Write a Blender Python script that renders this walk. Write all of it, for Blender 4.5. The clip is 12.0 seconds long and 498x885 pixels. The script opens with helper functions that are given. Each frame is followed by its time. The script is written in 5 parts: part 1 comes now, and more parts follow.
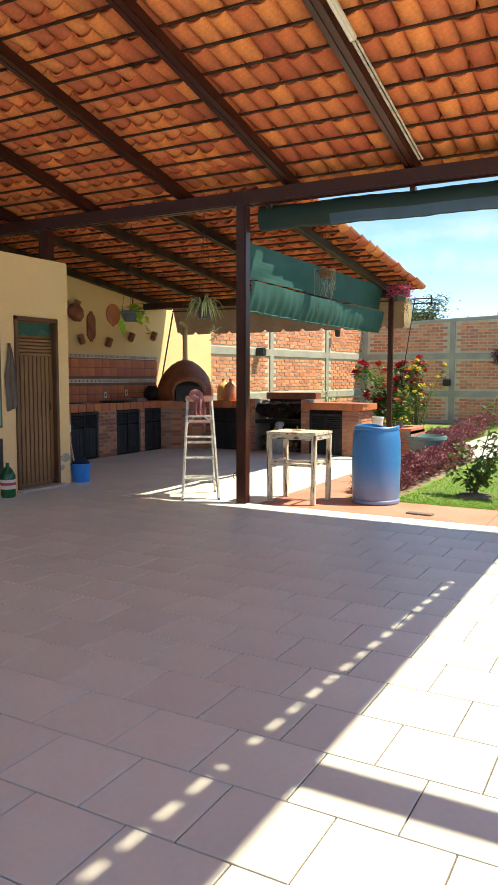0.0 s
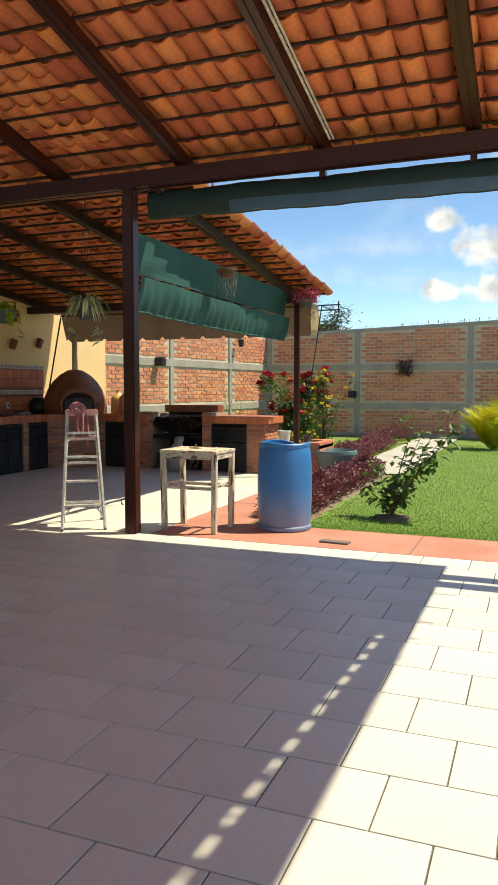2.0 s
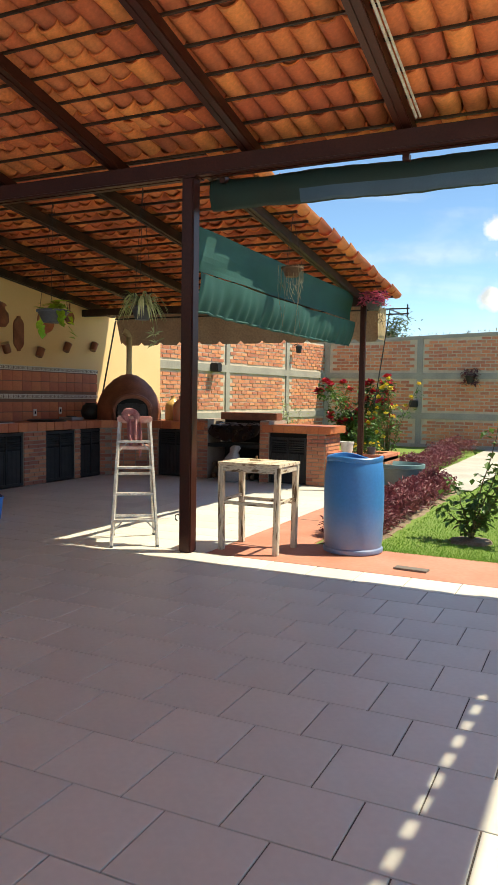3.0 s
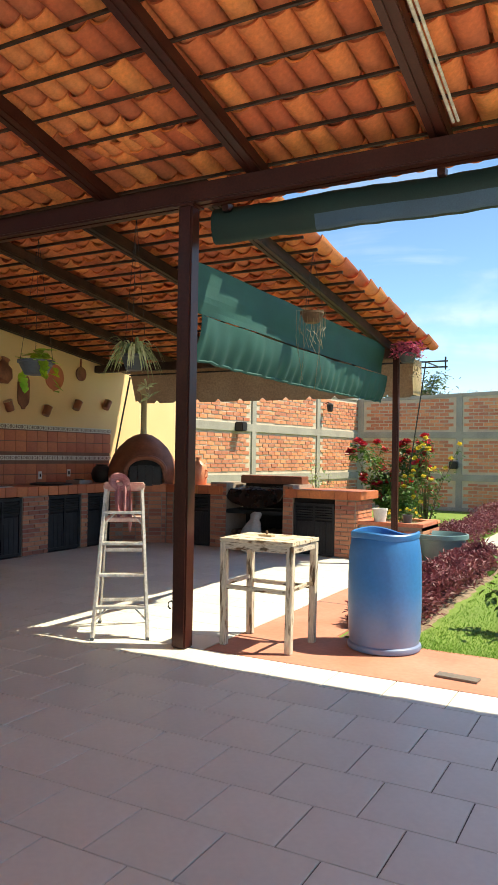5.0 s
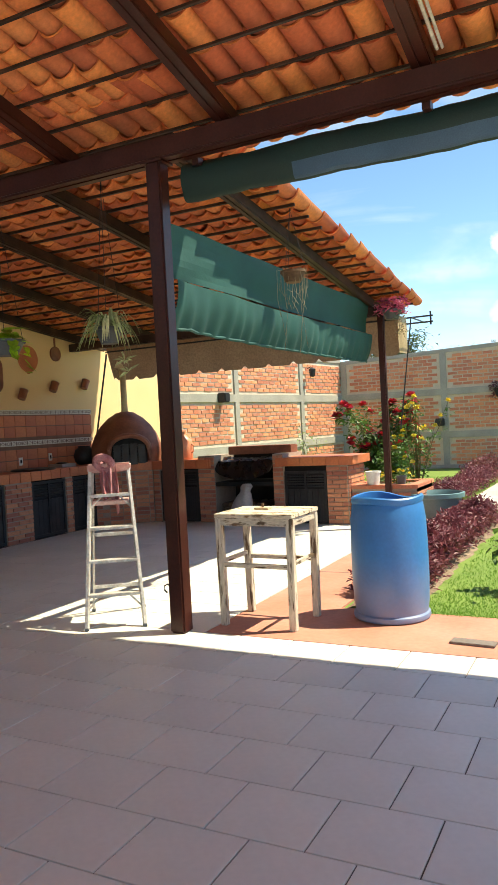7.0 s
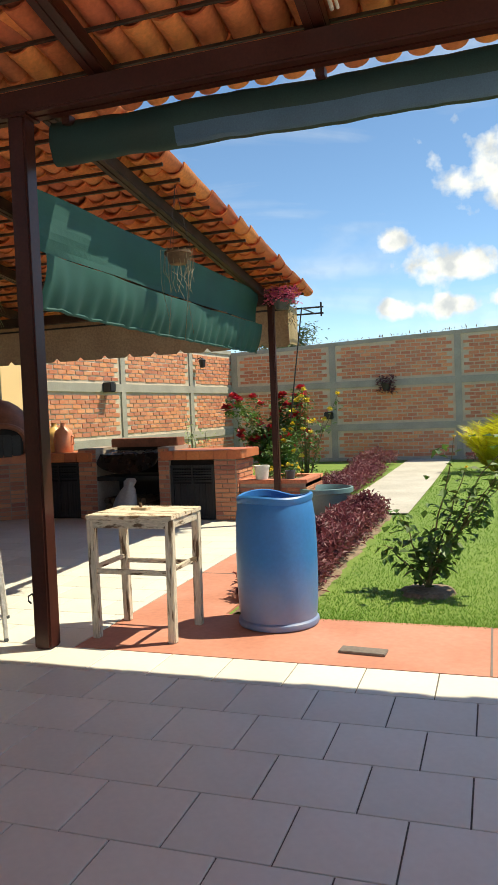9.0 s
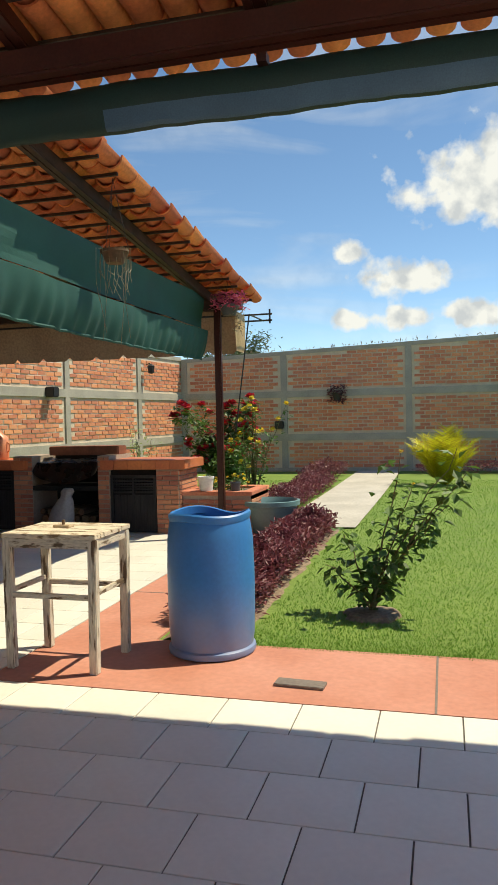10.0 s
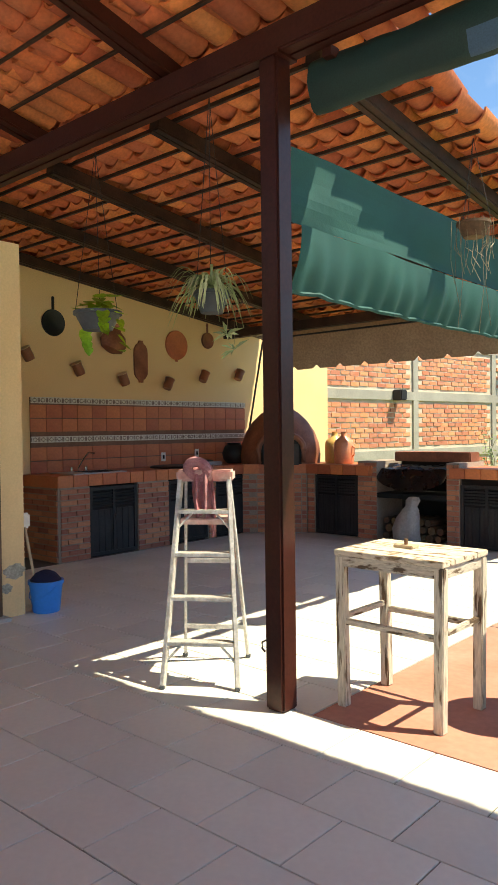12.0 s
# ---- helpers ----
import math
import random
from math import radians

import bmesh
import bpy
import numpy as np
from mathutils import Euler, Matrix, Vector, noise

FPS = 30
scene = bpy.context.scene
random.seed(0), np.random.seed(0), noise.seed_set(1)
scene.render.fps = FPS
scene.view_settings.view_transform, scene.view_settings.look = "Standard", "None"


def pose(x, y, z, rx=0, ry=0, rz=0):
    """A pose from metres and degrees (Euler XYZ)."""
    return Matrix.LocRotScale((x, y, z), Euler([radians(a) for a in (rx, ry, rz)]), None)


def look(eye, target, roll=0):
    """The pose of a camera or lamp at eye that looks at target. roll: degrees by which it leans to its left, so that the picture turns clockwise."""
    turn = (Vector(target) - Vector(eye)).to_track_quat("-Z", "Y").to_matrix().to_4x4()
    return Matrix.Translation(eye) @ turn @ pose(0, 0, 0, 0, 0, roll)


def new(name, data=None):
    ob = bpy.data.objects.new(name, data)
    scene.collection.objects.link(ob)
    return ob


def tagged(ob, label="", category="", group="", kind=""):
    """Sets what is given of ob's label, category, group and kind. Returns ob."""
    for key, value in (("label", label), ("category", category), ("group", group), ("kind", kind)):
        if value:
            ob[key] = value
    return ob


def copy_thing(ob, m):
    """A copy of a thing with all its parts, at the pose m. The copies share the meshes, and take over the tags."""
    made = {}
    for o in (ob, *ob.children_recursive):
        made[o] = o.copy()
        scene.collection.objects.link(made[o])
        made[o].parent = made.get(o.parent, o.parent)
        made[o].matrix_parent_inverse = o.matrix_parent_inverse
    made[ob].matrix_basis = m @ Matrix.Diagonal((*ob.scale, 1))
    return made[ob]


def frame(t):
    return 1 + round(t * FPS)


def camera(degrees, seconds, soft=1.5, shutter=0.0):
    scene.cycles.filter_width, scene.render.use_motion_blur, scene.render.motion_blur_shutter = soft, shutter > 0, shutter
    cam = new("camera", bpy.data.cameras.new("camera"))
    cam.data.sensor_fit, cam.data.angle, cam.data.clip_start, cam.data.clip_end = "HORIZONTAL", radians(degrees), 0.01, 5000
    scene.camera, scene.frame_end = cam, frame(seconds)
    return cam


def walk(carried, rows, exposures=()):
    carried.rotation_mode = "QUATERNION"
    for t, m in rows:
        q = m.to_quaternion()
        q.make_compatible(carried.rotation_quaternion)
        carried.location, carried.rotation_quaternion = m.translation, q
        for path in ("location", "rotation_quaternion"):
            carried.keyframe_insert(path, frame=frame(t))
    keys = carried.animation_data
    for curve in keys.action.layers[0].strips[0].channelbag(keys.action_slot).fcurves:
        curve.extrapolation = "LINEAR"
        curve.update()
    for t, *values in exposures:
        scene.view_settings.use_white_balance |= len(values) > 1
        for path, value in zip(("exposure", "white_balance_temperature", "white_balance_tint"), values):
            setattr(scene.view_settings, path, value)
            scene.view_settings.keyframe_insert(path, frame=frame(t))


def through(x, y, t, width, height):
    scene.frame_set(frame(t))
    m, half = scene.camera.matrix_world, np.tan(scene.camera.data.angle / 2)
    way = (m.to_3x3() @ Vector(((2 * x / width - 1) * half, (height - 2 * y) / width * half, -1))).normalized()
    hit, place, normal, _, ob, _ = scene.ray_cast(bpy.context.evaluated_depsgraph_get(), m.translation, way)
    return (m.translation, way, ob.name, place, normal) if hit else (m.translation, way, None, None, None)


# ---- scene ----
cam = camera(37.4, 12.0)
PATH = [
    (0, (0.077, 0.141, 1.398), (-0.880, 1.888, 1.219), 0.1),
    (0.5, (0.086, 0.327, 1.412), (-0.810, 2.107, 1.251), 2.0),
    (1, (0.022, 0.575, 1.390), (-0.820, 2.379, 1.208), 2.8),
    (1.5, (-0.138, 0.865, 1.378), (-0.862, 2.719, 1.178), 1.1),
    (2, (-0.293, 1.107, 1.380), (-1.019, 2.965, 1.234), 0.1),
    (2.5, (-0.475, 1.379, 1.375), (-1.286, 3.203, 1.251), 0.8),
    (3, (-0.645, 1.635, 1.377), (-1.500, 3.440, 1.250), 0.9),
    (5, (-0.909, 2.685, 1.403), (-1.857, 4.447, 1.437), 0.9),
    (5.5, (-0.971, 2.787, 1.417), (-2.086, 4.448, 1.422), 0.4),
    (6, (-0.992, 2.832, 1.388), (-2.089, 4.504, 1.363), -0.2),
    (6.5, (-1.066, 2.873, 1.396), (-2.000, 4.642, 1.361), -2.9),
    (8.5, (-1.128, 3.184, 1.401), (-2.001, 4.982, 1.335), -3.2),
    (9, (-1.199, 3.334, 1.402), (-1.836, 5.229, 1.319), -2.3),
    (9.5, (-1.213, 3.515, 1.397), (-1.724, 5.446, 1.302), -1.8),
    (10, (-1.190, 3.685, 1.423), (-1.706, 5.617, 1.356), -1.3),
    (10.5, (-1.268, 3.790, 1.393), (-1.914, 5.681, 1.310), -2.8),
    (11, (-1.436, 3.933, 1.385), (-2.306, 5.731, 1.288), -4.9),
    (11.5, (-1.524, 4.152, 1.393), (-2.656, 5.799, 1.326), -2.0),
    (12, (-1.546, 4.354, 1.397), (-2.872, 5.851, 1.362), -0.7),
]
EXPOSURES = [(0, 1.52, 7700, 2.5), (1.0, 1.0, 7700, 2.5), (2.5, 1.05, 7700, 2.5), (3, 1.2, 7700, 2.5), (5, 1.45, 7700, 2.5), (6, 1.55, 7700, 2.5), (6.5, 1.55, 7700, 2.5), (8.5, 1.35, 7700, 2.5), (9, 1.05, 7700, 2.5), (9.5, 0.82, 7700, 2.5), (10.5, 0.82, 7700, 2.5), (11.2, 1.15, 7700, 2.5), (12, 1.6, 7700, 2.5)]
walk(cam, [(t, look(eye, target, roll)) for t, eye, target, roll in PATH], EXPOSURES)

# ---- sun and sky ----
SUN = Vector((0.5, 0.25, 1.0)).normalized()
sun_data = bpy.data.lights.new("sun", "SUN")
sun_data.energy, sun_data.angle, sun_data.color = 3.2, radians(0.53), (1.0, 0.94, 0.83)
sun = new("sun", sun_data)
sun.matrix_world = look(SUN * 30, (0, 0, 0))


def sky_world():
    w = bpy.data.worlds.new("sky")
    scene.world = w
    w.use_nodes = True
    n, l = w.node_tree.nodes, w.node_tree.links
    n.clear()
    out, bg = n.new("ShaderNodeOutputWorld"), n.new("ShaderNodeBackground")
    sky = n.new("ShaderNodeTexSky")
    sky.sky_type, sky.sun_disc = "NISHITA", False
    sky.sun_elevation, sky.sun_rotation = math.asin(SUN.z), math.atan2(SUN.x, SUN.y)
    sky.altitude = 1900
    sky.air_density, sky.dust_density, sky.ozone_density = 0.8, 0.0, 2.2
    co = n.new("ShaderNodeTexCoord")
    # streaky cirrus, stretched along the horizon
    mp = n.new("ShaderNodeMapping")
    mp.inputs["Scale"].default_value = (2.2, 2.2, 9.0)
    l.new(co.outputs["Generated"], mp.inputs["Vector"])
    ci = n.new("ShaderNodeTexNoise")
    ci.inputs["Scale"].default_value, ci.inputs["Detail"].default_value, ci.inputs["Distortion"].default_value = 1.6, 7, 0.6
    l.new(mp.outputs[0], ci.inputs["Vector"])
    cr = n.new("ShaderNodeValToRGB")
    cr.color_ramp.elements[0].position, cr.color_ramp.elements[1].position = 0.50, 1.0
    cr.color_ramp.elements[1].color = (0.75, 0.75, 0.75, 1)
    l.new(ci.outputs["Fac"], cr.inputs[0])
    prev = cr.outputs[0]
    # fair-weather cumulus, each a ragged lump
    wob = n.new("ShaderNodeTexNoise")
    wob.inputs["Scale"].default_value, wob.inputs["Detail"].default_value = 24, 5
    l.new(co.outputs["Generated"], wob.inputs["Vector"])
    for az, el, wide, tall in CLOUDS:
        c = Vector((-math.sin(radians(az)) * math.cos(radians(el)), math.cos(radians(az)) * math.cos(radians(el)), math.sin(radians(el))))
        sub = n.new("ShaderNodeVectorMath")
        sub.operation = "SUBTRACT"
        sub.inputs[1].default_value = c
        l.new(co.outputs["Generated"], sub.inputs[0])
        sc = n.new("ShaderNodeVectorMath")
        sc.operation = "MULTIPLY"
        sc.inputs[1].default_value = (1 / wide, 1 / wide, 1 / tall)
        l.new(sub.outputs[0], sc.inputs[0])
        ln = n.new("ShaderNodeVectorMath")
        ln.operation = "LENGTH"
        l.new(sc.outputs[0], ln.inputs[0])
        ad = n.new("ShaderNodeMath")
        ad.operation = "MULTIPLY_ADD"
        ad.inputs[1].default_value = 1.5
        l.new(wob.outputs["Fac"], ad.inputs[0])
        l.new(ln.outputs["Value"], ad.inputs[2])
        mr = n.new("ShaderNodeMapRange")
        mr.inputs["From Min"].default_value, mr.inputs["From Max"].default_value = 1.27, 1.02
        l.new(ad.outputs[0], mr.inputs["Value"])
        mx = n.new("ShaderNodeMath")
        mx.operation = "MAXIMUM"
        l.new(prev, mx.inputs[0])
        l.new(mr.outputs[0], mx.inputs[1])
        prev = mx.outputs[0]
    mix = n.new("ShaderNodeMix")
    mix.data_type = "RGBA"
    body = n.new("ShaderNodeTexNoise")
    body.inputs["Scale"].default_value, body.inputs["Detail"].default_value = 34, 5
    l.new(co.outputs["Generated"], body.inputs["Vector"])
    tone = n.new("ShaderNodeValToRGB")
    tone.color_ramp.elements[0].position, tone.color_ramp.elements[1].position = 0.36, 0.56
    tone.color_ramp.elements[0].color, tone.color_ramp.elements[1].color = (2.9, 3.2, 3.8, 1), (4.4, 4.6, 5.0, 1)
    l.new(body.outputs["Fac"], tone.inputs[0])
    l.new(tone.outputs[0], mix.inputs["B"])
    l.new(prev, mix.inputs["Factor"])
    deep = n.new("ShaderNodeHueSaturation")
    deep.inputs["Saturation"].default_value, deep.inputs["Hue"].default_value = 1.1, 0.499
    l.new(sky.outputs[0], deep.inputs["Color"])
    l.new(deep.outputs[0], mix.inputs["A"])
    l.new(mix.outputs["Result"], bg.inputs["Color"])
    bg.inputs["Strength"].default_value = 0.115
    l.new(bg.outputs[0], out.inputs["Surface"])


CLOUDS = [(-3.2, 16.9, 0.200, 0.115), (3.4, 10.2, 0.135, 0.048), (7.2, 12.2, 0.044, 0.034), (6.4, 7.2, 0.076, 0.026), (2.0, 7.3, 0.080, 0.031), (-0.9, 7.7, 0.054, 0.033), (-3.5, 7.4, 0.086, 0.038), (-20, 14, 0.19, 0.09), (-38, 11, 0.18, 0.08), (-70, 22, 0.27, 0.15), (-120, 18, 0.24, 0.13), (150, 25, 0.27, 0.15)]
sky_world()


# ---- materials ----
def material(name, color, rough=0.8, vary=0.15, scale=6.0, fine=60.0, bump=0.15, metal=0.0, second=None, patch=0.5, per_piece=0.0, spec=0.5, wave=None, bias=0.0, stretch=None):
    """A surface with broad patches towards a second colour, fine grain, and relief."""
    m = bpy.data.materials.new(name)
    m.use_nodes = True
    n, l = m.node_tree.nodes, m.node_tree.links
    b = n["Principled BSDF"]
    b.inputs["Roughness"].default_value, b.inputs["Metallic"].default_value = rough, metal
    b.inputs["Specular IOR Level"].default_value = spec
    co = n.new("ShaderNodeTexCoord")
    big, small = n.new("ShaderNodeTexNoise"), n.new("ShaderNodeTexNoise")
    big.inputs["Scale"].default_value, big.inputs["Detail"].default_value = scale, 5
    small.inputs["Scale"].default_value, small.inputs["Detail"].default_value = fine, 4
    where = co.outputs["Object"]
    if stretch:
        mp = n.new("ShaderNodeMapping")
        mp.inputs["Scale"].default_value = stretch
        l.new(where, mp.inputs["Vector"])
        where = mp.outputs[0]
    l.new(where, big.inputs["Vector"])
    l.new(where, small.inputs["Vector"])
    ramp = n.new("ShaderNodeValToRGB")
    lo, hi = 0.5 + bias - 0.22 * patch - 0.02, 0.5 + bias + 0.22 * patch + 0.02
    ramp.color_ramp.elements[0].position, ramp.color_ramp.elements[1].position = lo, hi
    c2 = second or tuple(v * (1 - vary) for v in color)
    ramp.color_ramp.elements[0].color, ramp.color_ramp.elements[1].color = (*color, 1), (*c2, 1)
    l.new(big.outputs["Fac"], ramp.inputs[0])
    hsv = n.new("ShaderNodeHueSaturation")
    l.new(ramp.outputs[0], hsv.inputs["Color"])
    val = n.new("ShaderNodeMapRange")
    val.inputs["From Min"].default_value, val.inputs["From Max"].default_value = 0.3, 0.7
    val.inputs["To Min"].default_value, val.inputs["To Max"].default_value = 1 - vary, 1 + vary
    l.new(small.outputs["Fac"], val.inputs["Value"])
    last = val.outputs[0]
    if per_piece:
        rnd = n.new("ShaderNodeObjectInfo")
        geo = n.new("ShaderNodeNewGeometry")
        add = n.new("ShaderNodeMath")
        l.new(rnd.outputs["Random"], add.inputs[0])
        l.new(geo.outputs["Random Per Island"], add.inputs[1])
        fr = n.new("ShaderNodeMath")
        fr.operation = "FRACT"
        l.new(add.outputs[0], fr.inputs[0])
        pr = n.new("ShaderNodeMapRange")
        pr.inputs["To Min"].default_value, pr.inputs["To Max"].default_value = 1 - per_piece, 1 + per_piece
        l.new(fr.outputs[0], pr.inputs["Value"])
        mul = n.new("ShaderNodeMath")
        mul.operation = "MULTIPLY"
        l.new(last, mul.inputs[0])
        l.new(pr.outputs[0], mul.inputs[1])
        last = mul.outputs[0]
        hu = n.new("ShaderNodeMapRange")
        hu.inputs["To Min"].default_value, hu.inputs["To Max"].default_value = 0.5 - 0.04 * per_piece, 0.5 + 0.04 * per_piece
        l.new(fr.outputs[0], hu.inputs["Value"])
        l.new(hu.outputs[0], hsv.inputs["Hue"])
    l.new(last, hsv.inputs["Value"])
    l.new(hsv.outputs[0], b.inputs["Base Color"])
    height = small.outputs["Fac"]
    if wave:
        wv = n.new("ShaderNodeTexWave")
        wv.bands_direction = wave[0]
        wv.inputs["Scale"].default_value, wv.inputs["Distortion"].default_value = wave[1], wave[2]
        l.new(co.outputs["Object"], wv.inputs["Vector"])
        height = wv.outputs["Fac"]
    bp = n.new("ShaderNodeBump")
    bp.inputs["Strength"].default_value, bp.inputs["Distance"].default_value = bump, 0.01
    l.new(height, bp.inputs["Height"])
    l.new(bp.outputs[0], b.inputs["Normal"])
    rr = n.new("ShaderNodeMapRange")
    rr.inputs["To Min"].default_value, rr.inputs["To Max"].default_value = max(0.03, rough - 0.12), min(1, rough + 0.12)
    l.new(big.outputs["Fac"], rr.inputs["Value"])
    l.new(rr.outputs[0], b.inputs["Roughness"])
    return m


def leaf_material(name, color, second, through=0.35):
    m = material(name, color, 0.5, 0.2, 3, 40, 0.1, second=second, per_piece=0.12 if name == "grass_blade" else 0.3)
    n, l = m.node_tree.nodes, m.node_tree.links
    b = n["Principled BSDF"]
    b.inputs["Transmission Weight"].default_value = 0.0
    tr, mx = n.new("ShaderNodeBsdfTranslucent"), n.new("ShaderNodeMixShader")
    mx.inputs[0].default_value = through
    src = b.inputs["Base Color"].links[0].from_socket
    l.new(src, tr.inputs["Color"])
    l.new(b.outputs[0], mx.inputs[1])
    l.new(tr.outputs[0], mx.inputs[2])
    l.new(mx.outputs[0], n["Material Output"].inputs["Surface"])
    return m


M = {}
M["tile"] = material("beige_floor_tile", (0.755, 0.735, 0.655), 0.40, 0.03, 1.2, 30, 0.03, second=(0.695, 0.675, 0.595), per_piece=0.05)
M["grout"] = material("floor_grout", (0.16, 0.14, 0.125), 0.9, 0.2, 3, 80, 0.1)
M["red"] = material("red_oxide_concrete", (0.54, 0.25, 0.18), 0.78, 0.08, 1.6, 25, 0.08, second=(0.47, 0.195, 0.13))
M["yellow"] = material("yellow_wall_paint", (0.82, 0.585, 0.31), 0.85, 0.05, 0.9, 70, 0.10, second=(0.78, 0.545, 0.28))
M["stain"] = material("flaked_plaster", (0.45, 0.40, 0.32), 0.95, 0.3, 9, 60, 0.3)
M["rooftile"] = material("clay_roof_tile", (0.66, 0.185, 0.068), 0.88, 0.14, 3.5, 45, 0.25, second=(0.52, 0.165, 0.075), per_piece=0.26)
M["steel"] = material("oxblood_painted_steel", (0.038, 0.010, 0.007), 0.36, 0.2, 4, 60, 0.04, second=(0.050, 0.013, 0.009), spec=0.35)
M["steel_old"] = material("brown_painted_steel", (0.055, 0.028, 0.019), 0.5, 0.25, 4, 60, 0.06, second=(0.026, 0.015, 0.012), spec=0.35)
M["brick"] = material("rough_red_brick", (0.62, 0.215, 0.108), 0.92, 0.16, 5, 45, 0.35, second=(0.62, 0.275, 0.16), per_piece=0.2)
M["brick_dark"] = material("glazed_facing_brick", (0.44, 0.155, 0.09), 0.8, 0.2, 6, 50, 0.3, second=(0.48, 0.22, 0.14), per_piece=0.3)
M["mortar"] = material("pale_mortar", (0.64, 0.54, 0.42), 0.95, 0.15, 5, 60, 0.4)
M["mortar_grey"] = material("grey_mortar", (0.36, 0.29, 0.235), 0.95, 0.15, 5, 60, 0.3)
M["concrete"] = material("grey_concrete_tie", (0.40, 0.37, 0.32), 0.93, 0.12, 2, 35, 0.3, second=(0.32, 0.30, 0.26))
M["terracotta"] = material("terracotta_tile", (0.55, 0.17, 0.07), 0.5, 0.10, 4, 40, 0.06, second=(0.48, 0.14, 0.06), per_piece=0.14)
M["clay"] = material("brown_clay", (0.30, 0.11, 0.06), 0.62, 0.15, 4, 40, 0.15, second=(0.19, 0.065, 0.035))
M["mug"] = material("glazed_clay_mug", (0.26, 0.085, 0.04), 0.35, 0.15, 8, 40, 0.1)
M["iron"] = material("black_iron", (0.018, 0.017, 0.018), 0.55, 0.3, 8, 70, 0.2)
M["black_door"] = material("black_stained_wood", (0.020, 0.019, 0.021), 0.6, 0.3, 4, 50, 0.25, wave=("X", 8, 3))
# near-black for sooty hearth parts, and for hollows whose shade is painted in
M["dark"] = material("soot_and_shade_black", (0.012, 0.010, 0.009), 0.95, 0.3, 5, 50, 0.1)
M["border"] = material("white_glazed_border", (0.66, 0.62, 0.54), 0.3, 0.05, 5, 50, 0.03)
M["border_ink"] = material("dark_glaze_motif", (0.17, 0.11, 0.09), 0.35, 0.1, 9, 50, 0.02)
M["green"] = material("green_canvas", (0.011, 0.070, 0.064), 0.75, 0.12, 2.5, 140, 0.10, second=(0.018, 0.095, 0.084))
M["green_dark"] = material("dark_green_canvas", (0.007, 0.024, 0.021), 0.7, 0.2, 3, 140, 0.10, second=(0.010, 0.032, 0.027))
M["blue_canvas"] = material("slate_blue_canvas", (0.045, 0.095, 0.155), 0.7, 0.12, 3, 140, 0.08)
M["blue"] = material("blue_plastic", (0.022, 0.16, 0.46), 0.42, 0.06, 2.2, 40, 0.04, second=(0.03, 0.18, 0.45))
M["bucket"] = material("bright_blue_plastic", (0.02, 0.24, 0.75), 0.35, 0.05, 3, 40, 0.03)
M["wood_white"] = material("flaking_white_paint_on_wood", (0.58, 0.52, 0.42), 0.85, 0.22, 34, 110, 0.6, second=(0.13, 0.085, 0.05), patch=0.10, bias=0.085, stretch=(1, 1, 0.14))
M["rail_white"] = material("flaking_white_paint_on_rails", (0.56, 0.50, 0.40), 0.85, 0.22, 34, 110, 0.6, second=(0.13, 0.085, 0.05), patch=0.10, bias=0.085, stretch=(0.25, 0.25, 1))
M["top_white"] = material("worn_white_tabletop", (0.66, 0.57, 0.43), 0.85, 0.18, 30, 90, 0.5, second=(0.22, 0.14, 0.075), patch=0.12, bias=0.09, stretch=(0.3, 1, 1))
M["wall_grout"] = material("brown_wall_grout", (0.22, 0.12, 0.08), 0.9, 0.15, 5, 60, 0.2)
M["jug_yellow"] = material("amber_water_jug", (0.72, 0.46, 0.16), 0.35, 0.08, 4, 40, 0.05)
M["alu"] = material("dull_aluminium", (0.68, 0.66, 0.61), 0.5, 0.16, 14, 60, 0.08, metal=0.35, second=(0.48, 0.46, 0.42))
M["pink"] = material("faded_pink_plastic", (0.55, 0.26, 0.22), 0.7, 0.15, 9, 50, 0.08, second=(0.62, 0.48, 0.40))
M["rag"] = material("pink_checked_cloth", (0.36, 0.12, 0.13), 0.95, 0.2, 14, 120, 0.3, second=(0.46, 0.22, 0.22))
M["door"] = material("brown_steel_door", (0.215, 0.105, 0.040), 0.5, 0.12, 3, 60, 0.06, second=(0.18, 0.085, 0.033))
M["door_frame"] = material("dark_brown_frame", (0.13, 0.06, 0.028), 0.5, 0.12, 3, 60, 0.06)
M["teal"] = material("teal_glass_paint", (0.03, 0.10, 0.075), 0.25, 0.1, 3, 40, 0.02)
M["teal_light"] = material("pale_teal_board", (0.16, 0.36, 0.30), 0.5, 0.08, 3, 40, 0.03)
M["towel"] = material("grey_towel", (0.15, 0.12, 0.105), 0.95, 0.2, 8, 120, 0.3)
M["marble"] = material("pale_sill", (0.50, 0.47, 0.43), 0.5, 0.1, 4, 40, 0.05)
M["pot"] = material("grey_plastic_pot", (0.075, 0.085, 0.095), 0.5, 0.1, 4, 40, 0.05)
M["pot_white"] = material("white_plastic_pot", (0.72, 0.72, 0.68), 0.5, 0.08, 4, 40, 0.05)
M["tub"] = material("grey_green_plastic_tub", (0.13, 0.24, 0.25), 0.5, 0.08, 4, 40, 0.05)
M["jug"] = material("orange_water_jug", (0.72, 0.29, 0.16), 0.35, 0.08, 4, 40, 0.05)
M["bag"] = material("grey_plastic_sack", (0.33, 0.32, 0.32), 0.45, 0.12, 7, 40, 0.2)
M["bin_bag"] = material("black_plastic_sheet", (0.012, 0.012, 0.013), 0.28, 0.2, 9, 20, 0.4)
M["soil"] = material("dry_soil", (0.17, 0.115, 0.075), 0.95, 0.3, 5, 40, 0.6, second=(0.26, 0.19, 0.13))
